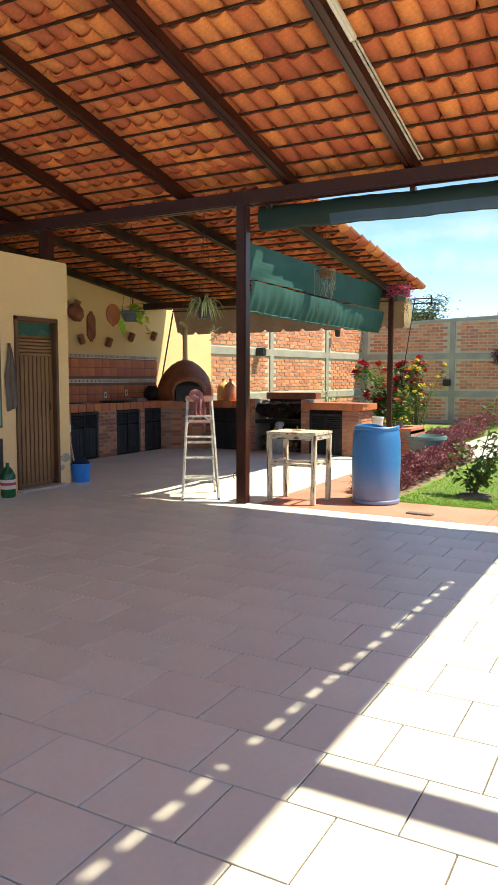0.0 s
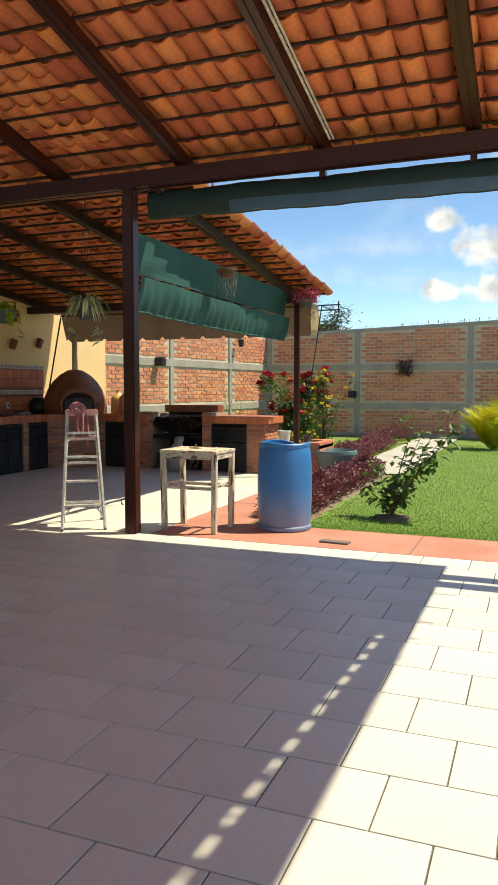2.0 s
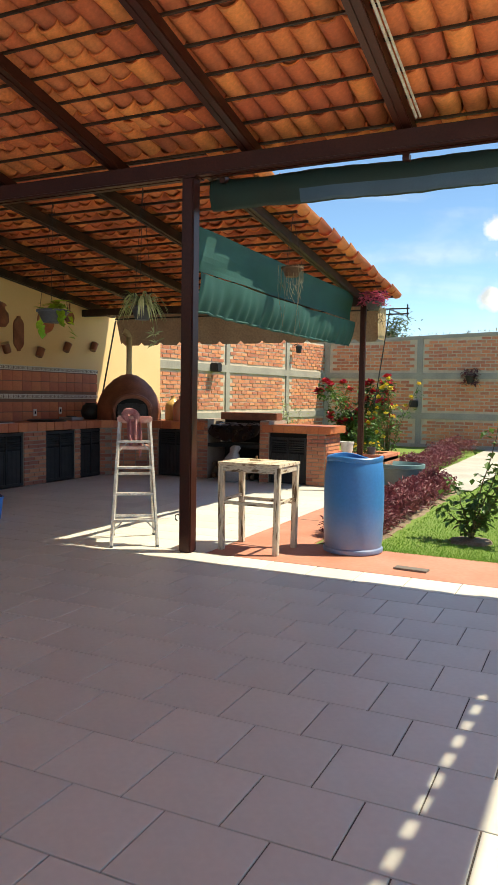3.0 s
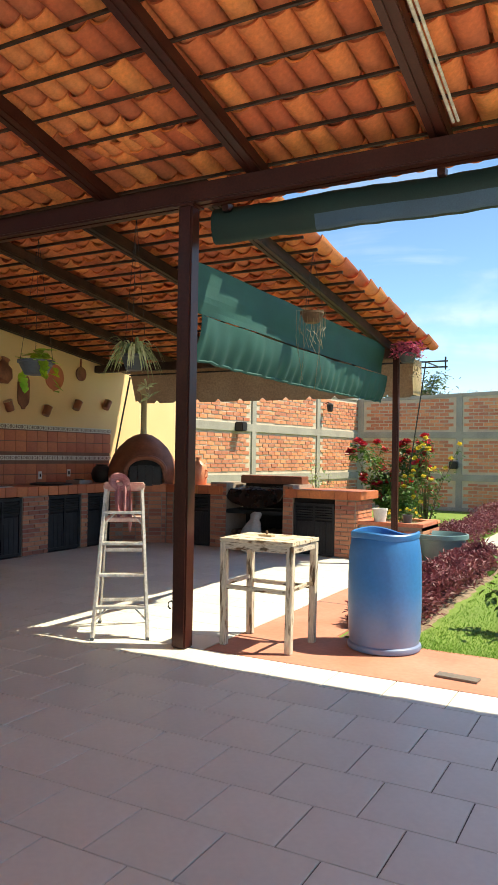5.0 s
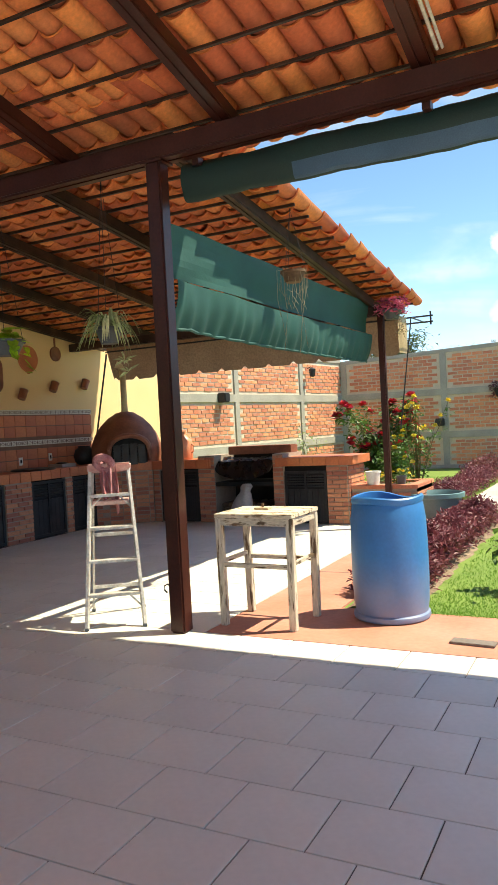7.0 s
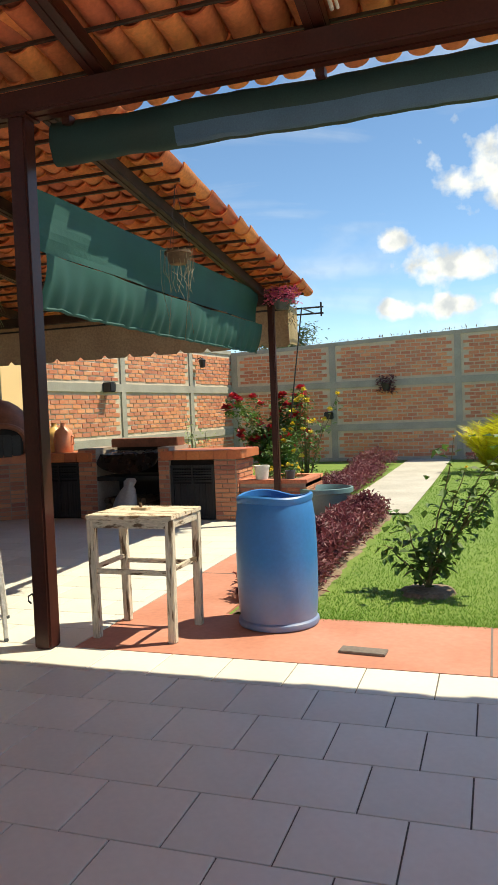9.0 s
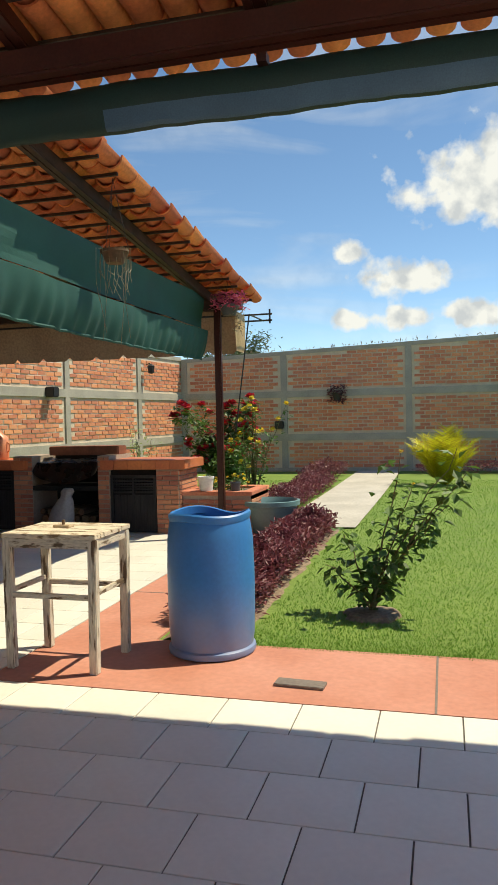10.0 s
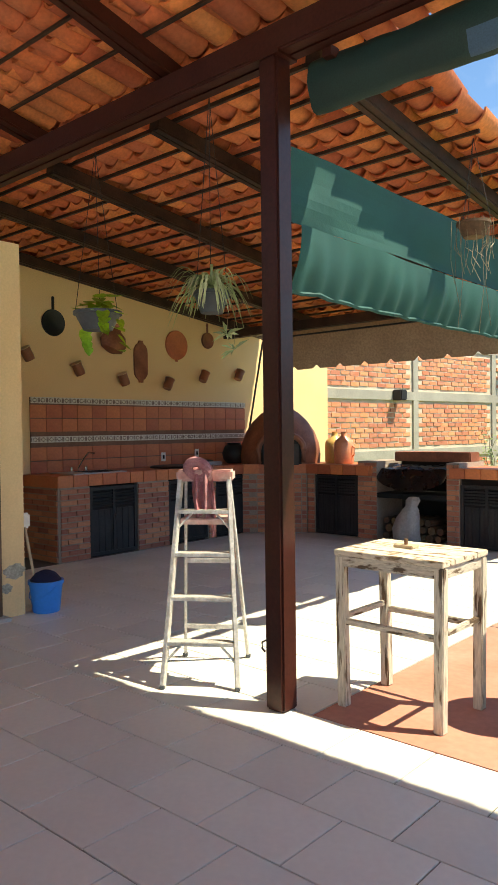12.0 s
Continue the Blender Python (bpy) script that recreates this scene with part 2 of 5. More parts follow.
M["lawn"] = material("lawn_thatch", (0.13, 0.21, 0.035), 0.95, 0.2, 1.3, 45, 0.5, second=(0.16, 0.24, 0.045))
M["path"] = material("concrete_path", (0.50, 0.465, 0.41), 0.9, 0.12, 1.5, 30, 0.2, second=(0.42, 0.39, 0.34))
# kept pale so the unseen ground bounces more sunlight into the terrace
M["yard"] = material("pale_bounce_ground", (0.62, 0.58, 0.51), 0.9, 0.12, 1.5, 30, 0.2, second=(0.54, 0.50, 0.44))
M["field"] = material("outer_ground", (0.16, 0.15, 0.07), 0.95, 0.25, 0.2, 8, 0.3)
M["plate"] = material("grey_drain_plate", (0.20, 0.165, 0.14), 0.7, 0.15, 6, 50, 0.1)
M["chrome"] = material("chrome", (0.6, 0.6, 0.6), 0.2, 0.03, 6, 50, 0.01, metal=1.0)
M["sink"] = material("steel_sink", (0.5, 0.5, 0.5), 0.35, 0.05, 6, 50, 0.02, metal=0.9)
M["cream"] = material("cream_painted_pipe", (0.56, 0.45, 0.26), 0.7, 0.1, 5, 40, 0.08)
M["firewood"] = material("firewood", (0.17, 0.10, 0.055), 0.9, 0.25, 8, 40, 0.4, per_piece=0.3)
M["handle"] = material("mop_handle", (0.55, 0.42, 0.27), 0.6, 0.1, 5, 40, 0.05)
M["navy"] = material("navy_cloth", (0.015, 0.017, 0.06), 0.95, 0.2, 9, 90, 0.3)
M["bottle"] = material("green_bottle", (0.012, 0.10, 0.035), 0.2, 0.05, 5, 40, 0.02)
M["paper"] = material("white_label", (0.72, 0.68, 0.62), 0.6, 0.05, 5, 40, 0.02)
M["label_red"] = material("red_label", (0.5, 0.05, 0.04), 0.6, 0.05, 5, 40, 0.02)
M["bark"] = material("rose_cane", (0.15, 0.12, 0.055), 0.85, 0.2, 12, 60, 0.3)
M["brown_canvas"] = leaf_material("brown_canvas", (0.44, 0.31, 0.18), (0.38, 0.26, 0.15), 0.35)
M["grass"] = leaf_material("grass_blade", (0.12, 0.26, 0.028), (0.16, 0.31, 0.038), 0.4)
M["rose_leaf"] = leaf_material("rose_leaf", (0.065, 0.135, 0.03), (0.11, 0.18, 0.04), 0.3)
M["bush_leaf"] = leaf_material("shrub_leaf", (0.050, 0.12, 0.022), (0.10, 0.18, 0.035))
M["purple"] = leaf_material("purple_leaf", (0.13, 0.030, 0.050), (0.20, 0.055, 0.070), 0.3)
M["palm"] = leaf_material("palm_leaflet", (0.48, 0.46, 0.03), (0.60, 0.54, 0.05), 0.4)
M["spider"] = leaf_material("striped_leaf", (0.22, 0.32, 0.11), (0.55, 0.58, 0.34), 0.3)
M["pothos"] = leaf_material("lime_leaf", (0.50, 0.62, 0.03), (0.20, 0.38, 0.03), 0.4)
M["dry"] = leaf_material("dry_stem", (0.32, 0.27, 0.17), (0.22, 0.17, 0.10), 0.2)
M["far_tree"] = leaf_material("tree_leaf", (0.07, 0.11, 0.04), (0.11, 0.15, 0.06), 0.2)
M["petal_red"] = leaf_material("crimson_petal", (0.42, 0.012, 0.030), (0.55, 0.03, 0.06), 0.2)
M["petal_yellow"] = leaf_material("yellow_petal", (0.80, 0.58, 0.04), (0.85, 0.70, 0.12), 0.2)
M["petal_pink"] = leaf_material("magenta_petal", (0.50, 0.08, 0.18), (0.34, 0.05, 0.12), 0.2)


# ---- mesh helpers ----
def box(bm, c, s, rot=None, bevel=0.0):
    """A box at centre c with sizes s, turned by the matrix rot."""
    m = Matrix.Translation(c) @ (rot.to_4x4() if rot else Matrix()) @ Matrix.Diagonal((*s, 1))
    made = bmesh.ops.create_cube(bm, size=1, matrix=m)
    if bevel:
        edges = list({e for v in made["verts"] for e in v.link_edges})
        bmesh.ops.bevel(bm, geom=edges, offset=bevel, segments=2, affect="EDGES")
    return bm


def tube(bm, pts, r, seg=8, caps=True):
    """A round bar through the points; r is one radius or one for each."""
    pts = [Vector(p) for p in pts]
    rs = r if isinstance(r, (list, tuple)) else [r] * len(pts)
    rings = []
    for i, p in enumerate(pts):
        d = (pts[min(i + 1, len(pts) - 1)] - pts[max(i - 1, 0)]).normalized()
        q = d.to_track_quat("Z", "Y")
        rings.append([bm.verts.new(p + q @ Vector((math.cos(a) * rs[i], math.sin(a) * rs[i], 0))) for a in [2 * math.pi * k / seg for k in range(seg)]])
    for a, b in zip(rings, rings[1:]):
        for k in range(seg):
            bm.faces.new((a[k], a[(k + 1) % seg], b[(k + 1) % seg], b[k]))
    if caps:
        bm.faces.new(rings[0][::-1])
        bm.faces.new(rings[-1])
    return bm


def lathe(bm, prof, seg=24, c=(0, 0, 0), wob=None):
    """A turned shape from (radius, height) pairs."""
    rings = []
    for r, z in prof:
        ring = []
        for k in range(seg):
            a = 2 * math.pi * k / seg
            rr = max(r, 0.0005) * (wob(a, z) if wob else 1)
            ring.append(bm.verts.new((c[0] + rr * math.cos(a), c[1] + rr * math.sin(a), c[2] + z)))
        rings.append(ring)
    for a, b in zip(rings, rings[1:]):
        for k in range(seg):
            bm.faces.new((a[k], a[(k + 1) % seg], b[(k + 1) % seg], b[k]))
    bm.faces.new(rings[0][::-1])
    bm.faces.new(rings[-1])
    return bm


def prism(bm, pts, z0, z1):
    """A flat outline raised from z0 to z1; the heights may be lists."""
    n = len(pts)
    lo = z0 if isinstance(z0, (list, tuple)) else [z0] * n
    hi = z1 if isinstance(z1, (list, tuple)) else [z1] * n
    a = [bm.verts.new((p[0], p[1], z)) for p, z in zip(pts, lo)]
    b = [bm.verts.new((p[0], p[1], z)) for p, z in zip(pts, hi)]
    bm.faces.new(a[::-1])
    bm.faces.new(b)
    for k in range(n):
        bm.faces.new((a[k], a[(k + 1) % n], b[(k + 1) % n], b[k]))
    return bm


def sheet(bm, f, nu, nv):
    """A surface from f(u, v) with u and v from 0 to 1."""
    g = [[bm.verts.new(f(i / nu, j / nv)) for j in range(nv + 1)] for i in range(nu + 1)]
    for i in range(nu):
        for j in range(nv):
            bm.faces.new((g[i][j], g[i + 1][j], g[i + 1][j + 1], g[i][j + 1]))
    return bm


def mesh_of(bm, name, mat, smooth=False):
    bmesh.ops.recalc_face_normals(bm, faces=bm.faces)
    me = bpy.data.meshes.new(name)
    bm.to_mesh(me)
    bm.free()
    for mm in (mat if isinstance(mat, list) else [mat]):
        me.materials.append(mm)
    if smooth:
        me.polygons.foreach_set("use_smooth", [True] * len(me.polygons))
        me.set_sharp_from_angle(angle=radians(40))
    return me


def thing(name, loc, label, category, group="", kind="", turn=0):
    ob = new(name)
    ob.empty_display_size = 0.1
    ob.matrix_world = pose(*loc, 0, 0, turn)
    return tagged(ob, label, category, group, kind)


def part(name, bm, mat, parent, label="", smooth=False):
    ob = new(name, mesh_of(bm, name, mat, smooth))
    ob.parent = parent
    return tagged(ob, label)


def solid(name, bm, mat, label, category="", kind="structure", smooth=False):
    return tagged(new(name, mesh_of(bm, name, mat, smooth)), label, category, "", kind)


def B():
    return bmesh.new()


def quick(name, verts, faces, mat, smooth=False):
    me = bpy.data.meshes.new(name)
    me.from_pydata(verts, [], faces)
    for mm in (mat if isinstance(mat, list) else [mat]):
        me.materials.append(mm)
    if smooth:
        me.polygons.foreach_set("use_smooth", [True] * len(me.polygons))
    return me


def piece(name, me, m, parent):
    ob = new(name, me)
    ob.matrix_world = m
    ob.parent = parent
    return ob


def leaves(rng, centres, size, droop=0.3, ratio=0.55, spread=0.0):
    """Vertices and faces of pointed leaves, two folded triangles pairs each, at the centres."""
    vs, fs = [], []
    for c in centres:
        s = size * rng.uniform(0.65, 1.3)
        a, e = rng.uniform(0, 2 * math.pi), rng.uniform(-0.6, 0.8) - droop
        d = Vector((math.cos(a) * math.cos(e), math.sin(a) * math.cos(e), math.sin(e)))
        side = d.cross(Vector((rng.uniform(-.4, .4), rng.uniform(-.4, .4), 1))).normalized()
        up = side.cross(d)
        p = Vector(c)
        k = len(vs)
        vs += [p, p + d * s * 0.5 + side * s * ratio * 0.5 + up * s * 0.08, p + d * s - up * s * 0.12, p + d * s * 0.5 - side * s * ratio * 0.5 + up * s * 0.08]
        fs += [(k, k + 1, k + 2), (k, k + 2, k + 3)]
    return vs, fs


RNG = random.Random(7)

# ---- ground ----
solid("ground", prism(B(), [(-400, -400), (400, -400), (400, 800), (-400, 800)], -0.5, -0.12), M["field"], "dry earth beyond the garden walls", "ground")
bm = B()
prism(bm, [(-3.015, 8.10), (14, 8.10), (14, 22.6), (-8.3, 22.6), (-9.0, 14.7), (-8.9, 13.2), (-3.4, 13.2), (-3.4, 12.91), (-3.015, 12.91)], -0.11, -0.012)
solid("lawn", bm, M["lawn"], "short green mown lawn in the garden", "lawn")
rng = random.Random(3)
vs, fs = [], []


def in_lawn(x, y):
    if y < 13.3:
        return x > -2.44 - 0.02 * math.sin(9 * y)
    return not (-3.42 < x < -2.28) and x > -8.4


for i in range(150000):
    y = 8.06 + 12 * rng.random() ** 1.8
    w = 1.2 + 0.42 * (y - 3.5)
    x = -1.6 - 0.18 * (y - 8) + rng.uniform(-1, 1) * w
    if not in_lawn(x, y) or (x + 1.71) ** 2 + (y - 8.95) ** 2 < 0.03 * rng.random():
        continue
    h, a, wd = rng.uniform(0.003, 0.011), rng.uniform(0, 6.3), 0.0026 * (1 + 0.14 * (y - 8))
    lx, ly = rng.uniform(-0.02, 0.02), rng.uniform(-0.02, 0.02)
    k = len(vs)
    vs += [(x - wd * math.cos(a), y - wd * math.sin(a), -0.014), (x + wd * math.cos(a), y + wd * math.sin(a), -0.014), (x + lx, y + ly, h)]
    fs.append((k, k + 1, k + 2))
tagged(new("grass", quick("grass", vs, fs, M["grass"])), "short bright green grass blades of the lawn", "grass", "", "stuff")
bm = B()
sheet(bm, lambda u, v: (-3.36 + 1.06 * u + 0.03 * math.sin(3 * v), 12.95 + 9.6 * v, 0.012 + 0.006 * noise.noise((u * 3, v * 30, 0))), 6, 40)
solid("garden_path", bm, M["path"], "pale concrete garden path across the lawn", "path")
bm = B()
sheet(bm, lambda u, v: (-3.0 + 0.52 * u + 0.04 * noise.noise((v * 9, u, 2)), 8.12 + 4.8 * v, -0.016 + 0.05 * math.sin(math.pi * u) + 0.012 * noise.noise((u * 4, v * 30, 0))), 8, 60)
solid("flower_bed", bm, M["soil"], "narrow bed of dry brown soil", "flower bed")
bm = B()
prism(bm, [(-3.69, 7.228), (14, 7.228), (14, 8.09), (-2.45, 8.09), (-3.02, 8.09), (-3.02, 12.9), (-3.69, 12.9)], -0.10, 0.0)
solid("pavement", bm, M["red"], "red oxide concrete strip along the terrace edge", "pavement")
bm = B()
for x in (-1.25, 0.6, 2.4):
    box(bm, (x, 7.66, 0.0005), (0.012, 0.86, 0.003))
for y in (9.3, 10.9):
    box(bm, (-3.36, y, 0.0005), (0.66, 0.012, 0.003))
solid("pavement_joints", bm, M["plate"], "thin joints cut in the red concrete", "trim")

# ---- terrace and kitchen floor: tiles in half bond ----
bm = B()
prism(bm, [(-6.58, -3.0), (6.0, -3.0), (6.0, 7.226), (-3.71, 7.226), (-3.71, 13.3), (-8.9, 13.3), (-8.9, 7.42), (-6.58, 7.42)], -0.11, -0.007)
floor = solid("floor", bm, M["grout"], "beige square ceramic tiles laid in half bond", "floor")
PX, PY = 0.381, 0.3565
bm = B()
box(bm, (0, 0, -0.006), (PX - 0.007, PY - 0.007, 0.012))
bmesh.ops.bevel(bm, geom=[e for e in bm.edges if abs(e.verts[0].co.z - e.verts[1].co.z) < 1e-6 and e.verts[0].co.z > -0.001], offset=0.0016, segments=1, affect="EDGES")
TILE = mesh_of(bm, "floor_tile", M["tile"])
tile_spots, far_spots = [], []
for i in range(-17, 30):
    y = 7.222 - PY * (i + 0.5)
    shift = -1.89 + PX * 0.5 if i % 2 == 0 else -1.69 + PX * 0.5
    for j in range(-20, 23):
        x = shift + PX * j
        if i < 0 and not (-8.4 < x < -3.52 and y < 13.1):
            continue
        if i >= 0 and not (-6.7 < x < 6.1):
            continue
        lo, hi = x - PX / 2, x + PX / 2
        left, right = (-8.2, -3.70) if i < 0 else (-6.57, 6.0)
        lo, hi = max(lo, left), min(hi, right)
        if hi - lo < 0.03:
            continue
        near = -3.7 < x < -0.2 and 1.9 < y < 7.3 or -5.6 < x < -3.7 and 4.2 < y < 8.6
        (tile_spots if near else far_spots).append(((lo + hi) / 2, y, (hi - lo - 0.007) / (PX - 0.007)))

# ---- house block with the door, and the yellow kitchen wall ----
bm = B()
# door opening between y 6.50 and 7.22, 2.11 high
prism(bm, [(-8.9, -3.0), (-6.58, -3.0), (-6.58, 6.50), (-8.9, 6.50)], -0.1, 2.83)
prism(bm, [(-8.9, 7.22), (-6.58, 7.22), (-6.58, 7.42), (-8.9, 7.42)], -0.1, 2.83)
prism(bm, [(-8.9, 6.50), (-6.58, 6.50), (-6.58, 7.22), (-8.9, 7.22)], 2.11, 2.83)
prism(bm, [(-8.9, 6.50), (-6.80, 6.50), (-6.80, 7.22), (-8.9, 7.22)], -0.1, 2.11)
solid("wall_house", bm, M["yellow"], "yellow painted plaster wall of the house block", "wall")
bm = B()
prism(bm, [(-9.1, -3.0), (-8.9, -3.0), (-8.9, 12.95), (-9.1, 12.95)], -0.1, [4.6, 4.6, 3.02, 3.02])
prism(bm, [(-9.1, 12.95), (-8.9, 12.95), (-8.9, 14.70), (-9.1, 14.70)], -0.1, 2.86)
solid("wall_kitchen", bm, M["yellow"], "yellow painted wall behind the outdoor kitchen", "wall")
bm = B()
for cy, cz, w, h in ((7.33, 0.34, 0.085, 0.055), (7.26, 0.22, 0.05, 0.035), (6.44, 0.20, 0.04, 0.03)):
    rim = [(cy + w * math.cos(a) * (1 + 0.5 * noise.noise((3 * math.cos(a), 3 * math.sin(a), cy))), cz + h * math.sin(a) * (1 + 0.5 * noise.noise((3 * math.cos(a), cz, 3 * math.sin(a))))) for a in [2 * math.pi * k / 18 for k in range(18)]]
    bm.faces.new([bm.verts.new((-6.577, y, z)) for y, z in rim])
solid("flaked_patch", bm, M["stain"], "flaked plaster patches near the wall foot", "trim")
# added out of view: sunlit wall and ground that bounce light under the roof
solid("wall_bounce", prism(B(), [(-9.1, -14.2), (14.0, -14.2), (14.0, -14.0), (-9.1, -14.0)], -0.1, 3.0), M["yellow"], "unseen yellow wall added to bounce sunlight under the roof", "wall")
solid("yard", prism(B(), [(-9.1, -14.0), (14.0, -14.0), (14.0, -3.0), (-9.1, -3.0)], -0.1, -0.01), M["yard"], "unseen pale ground added behind the terrace to bounce sunlight", "ground")
solid("side_bounce_ground", prism(B(), [(6.0, -3.0), (14.0, -3.0), (14.0, 7.22), (6.0, 7.22)], -0.1, -0.01), M["yard"], "unseen pale ground added beside the terrace to bounce sunlight", "ground")

# ---- garden walls: brick panels between concrete ties ----
BRICK = quick("brick", [(x * 0.118, y * 0.02, z * 0.036) for x in (-1, 1) for y in (-1, 1) for z in (-1, 1)], [(0, 1, 3, 2), (4, 6, 7, 5), (0, 4, 5, 1), (2, 3, 7, 6), (0, 2, 6, 4), (1, 5, 7, 3)], M["brick"])
brick_jobs = []


def garden_wall(name, a, b, top_a, top_b, posts, out, near=False):
    """A wall from a to b; out is the side that the garden sees. Bricks stand proud of the mortar."""
    a, b = Vector((*a, 0)), Vector((*b, 0))
    d = (b - a).normalized()
    nrm = Vector((-d.y, d.x, 0)) * out
    length = (b - a).length
    bm = B()
    back = nrm * -0.16
    prism(bm, [a, b, b + back, a + back], -0.3, [top_a - 0.1, top_b - 0.1, top_b - 0.1, top_a - 0.1])
    wall = solid(name, bm, M["mortar"], "garden wall of rough red brick with grey concrete ties", "wall")
    q = Matrix.Rotation(math.atan2(d.y, d.x), 3, "Z")
    bm = B()
    for z0, z1 in ((0.0, 0.09), (0.80, 0.97), (1.93, 2.10)):
        box(bm, a + d * length / 2 + nrm * 0.012 + Vector((0, 0, (z0 + z1) / 2)), (length, 0.05, z1 - z0), q)
    part("tie_beam", bm, M["concrete"], wall, "grey concrete tie beams")
    for p in posts:
        top = top_a + (top_b - top_a) * p / length
        part("tie_column", box(B(), a + d * p + nrm * 0.010 + Vector((0, 0, top / 2 - 0.02)), (0.16, 0.052, top), q), M["concrete"], wall, "grey concrete tie column")
    bm = B()
    cap = [a + nrm * 0.03, b + nrm * 0.03, b + back - nrm * 0.03, a + back - nrm * 0.03]
    prism(bm, cap, [top_a - 0.1, top_b - 0.1, top_b - 0.1, top_a - 0.1], [top_a, top_b, top_b, top_a])
    part("coping", bm, M["concrete"], wall, "grey concrete coping")
    rng = random.Random(name)
    spots = []
    z, row = 0.135, 0
    while z < max(top_a, top_b) - 0.11:
        if not any(lo - 0.03 < z < hi + 0.03 for lo, hi in ((0.0, 0.09), (0.80, 0.97), (1.93, 2.10))):
            s = 0.13 + (0.13 if row % 2 else 0)
            while s < length - 0.05:
                if not any(abs(s - p) < 0.17 for p in posts) and z < top_a + (top_b - top_a) * s / length - 0.15:
                    p = a + d * s + nrm * rng.uniform(-0.013, -0.002) + Vector((0, 0, z + rng.uniform(-0.006, 0.006)))
                    spots.append(Matrix.Translation(p) @ (q @ Euler((0, rng.uniform(-0.03, 0.03), 0)).to_matrix()).to_4x4() @ Matrix.Diagonal((rng.uniform(0.93, 1.02), 1, rng.uniform(0.85, 1.08), 1)))
                s += 0.258
        z += 0.094
        row += 1
    brick_jobs.append((wall, spots, near))
    return wall


garden_wall("wall_west", (-9.05, 14.70), (-8.12, 22.6), 3.08, 3.10, [2.73, 5.67], -1, True)
garden_wall("wall_north", (-8.12, 22.6), (14.0, 22.6), 3.04, 3.80, [0.1, 2.86, 6.06, 9.2, 12.4, 15.6], -1)
garden_wall("wall_east", (14.0, 22.6), (14.0, -3.2), 3.3, 3.3, [3, 6, 9, 12, 15, 18], -1)

# ---- steel frame of the main roof ----
SLOPE = 0.22


def zr(y):
    """Underside of the main rafters."""
    return 3.385 + SLOPE * (7.2 - y)


def z2(y):
    """Underside of the tiles of the kitchen roof."""
    return 3.45 - 0.118 * (y - 8.0)


def verge_x(y):
    """Right-hand verge of the kitchen roof, askew too."""
    return -3.44 + 0.028 * (y - 12.98)


def steel_bar(name, p, q, w, h, mat, label, category, lip=0.012):
    """A box section from p to q, with two folded lips along its lower side."""
    p, q = Vector(p), Vector(q)
    d = q - p
    rot = d.to_track_quat("Y", "Z").to_matrix()
    bm = B()
    box(bm, (p + q) / 2, (w, d.length, h), rot, 0.006)
    for s in (-1, 1):
        box(bm, (p + q) / 2 + rot @ Vector((s * w * 0.27, 0, -h / 2 - 0.004)), (w * 0.38, d.length * 0.998, 0.010), rot)
    return solid(name, bm, mat, label, category, "structure")


for x in (-8.6, -7.3, -6.0, -4.66, -3.33, -2.04, -0.81, 0.45):
    steel_bar("rafter", (x, 7.42, zr(7.42) + 0.048), (x, -2.95, zr(-2.95) + 0.048), 0.118, 0.09, M["steel"], "oxblood painted steel rafter under the tiles", "rafter")
steel_bar("front_beam", (-8.85, 7.2, 3.292), (3.0, 7.2, 3.292), 0.14, 0.134, M["steel"], "oxblood painted steel beam along the terrace front", "beam")
steel_bar("middle_beam", (-6.6, 3.45, zr(3.45) - 0.085), (3.0, 3.45, zr(3.45) - 0.085), 0.15, 0.16, M["steel"], "oxblood painted steel cross beam", "beam")
battens = thing("battens", (0, 0, 0), "thin brown steel battens that carry the tiles", "battens", "", "structure")
y = 7.30
while y > -2.9:
    part("batten", box(B(), (-4.0, y, zr(y) + 0.098), (10.0, 0.017, 0.020), Matrix.Rotation(-math.atan(SLOPE), 3, "X")), M["steel_old"], battens)
    y -= 0.305
bm = B()
tube(bm, [(-1.93, 7.10, zr(7.10) + 0.01), (-1.93, 5.35, zr(5.35) + 0.01)], 0.011)
tube(bm, [(-1.90, 7.10, zr(7.10) + 0.01), (-1.90, 5.35, zr(5.35) + 0.01)], 0.009)
solid("conduit", bm, M["alu"], "pale metal conduits along a rafter", "conduit", "")
lamp = thing("tube_lamp", (-1.91, 4.75, zr(4.75)), "white fluorescent tube lamp fixed to a rafter", "lamp")
rot = Matrix.Rotation(-math.atan(SLOPE), 3, "X")
part("lamp_body", box(B(), (0, 0, 0.0), (0.05, 1.15, 0.04), rot, 0.006), M["paper"], lamp, "white lamp housing")
bm = B()
tube(bm, [rot @ Vector((0, -0.54, -0.035)), rot @ Vector((0, 0.54, -0.035))], 0.014, 10)
part("lamp_tube", bm, M["paper"], lamp, "unlit white tube")


def post(loc, height, w, mat, label, base=True):
    ob = thing("steel_post", loc, label, "post", "roof posts", "structure")
    part("shaft", box(B(), (0, 0, height / 2), (w, w, height), None, 0.012), mat, ob)
    if base:
        part("base_plate", box(B(), (0, 0, 0.004), (w + 0.03, w + 0.03, 0.008)), mat, ob)
    part("head_plate", box(B(), (0, 0, height - 0.012), (w + 0.05, w + 0.03, 0.02)), mat, ob)
    return ob


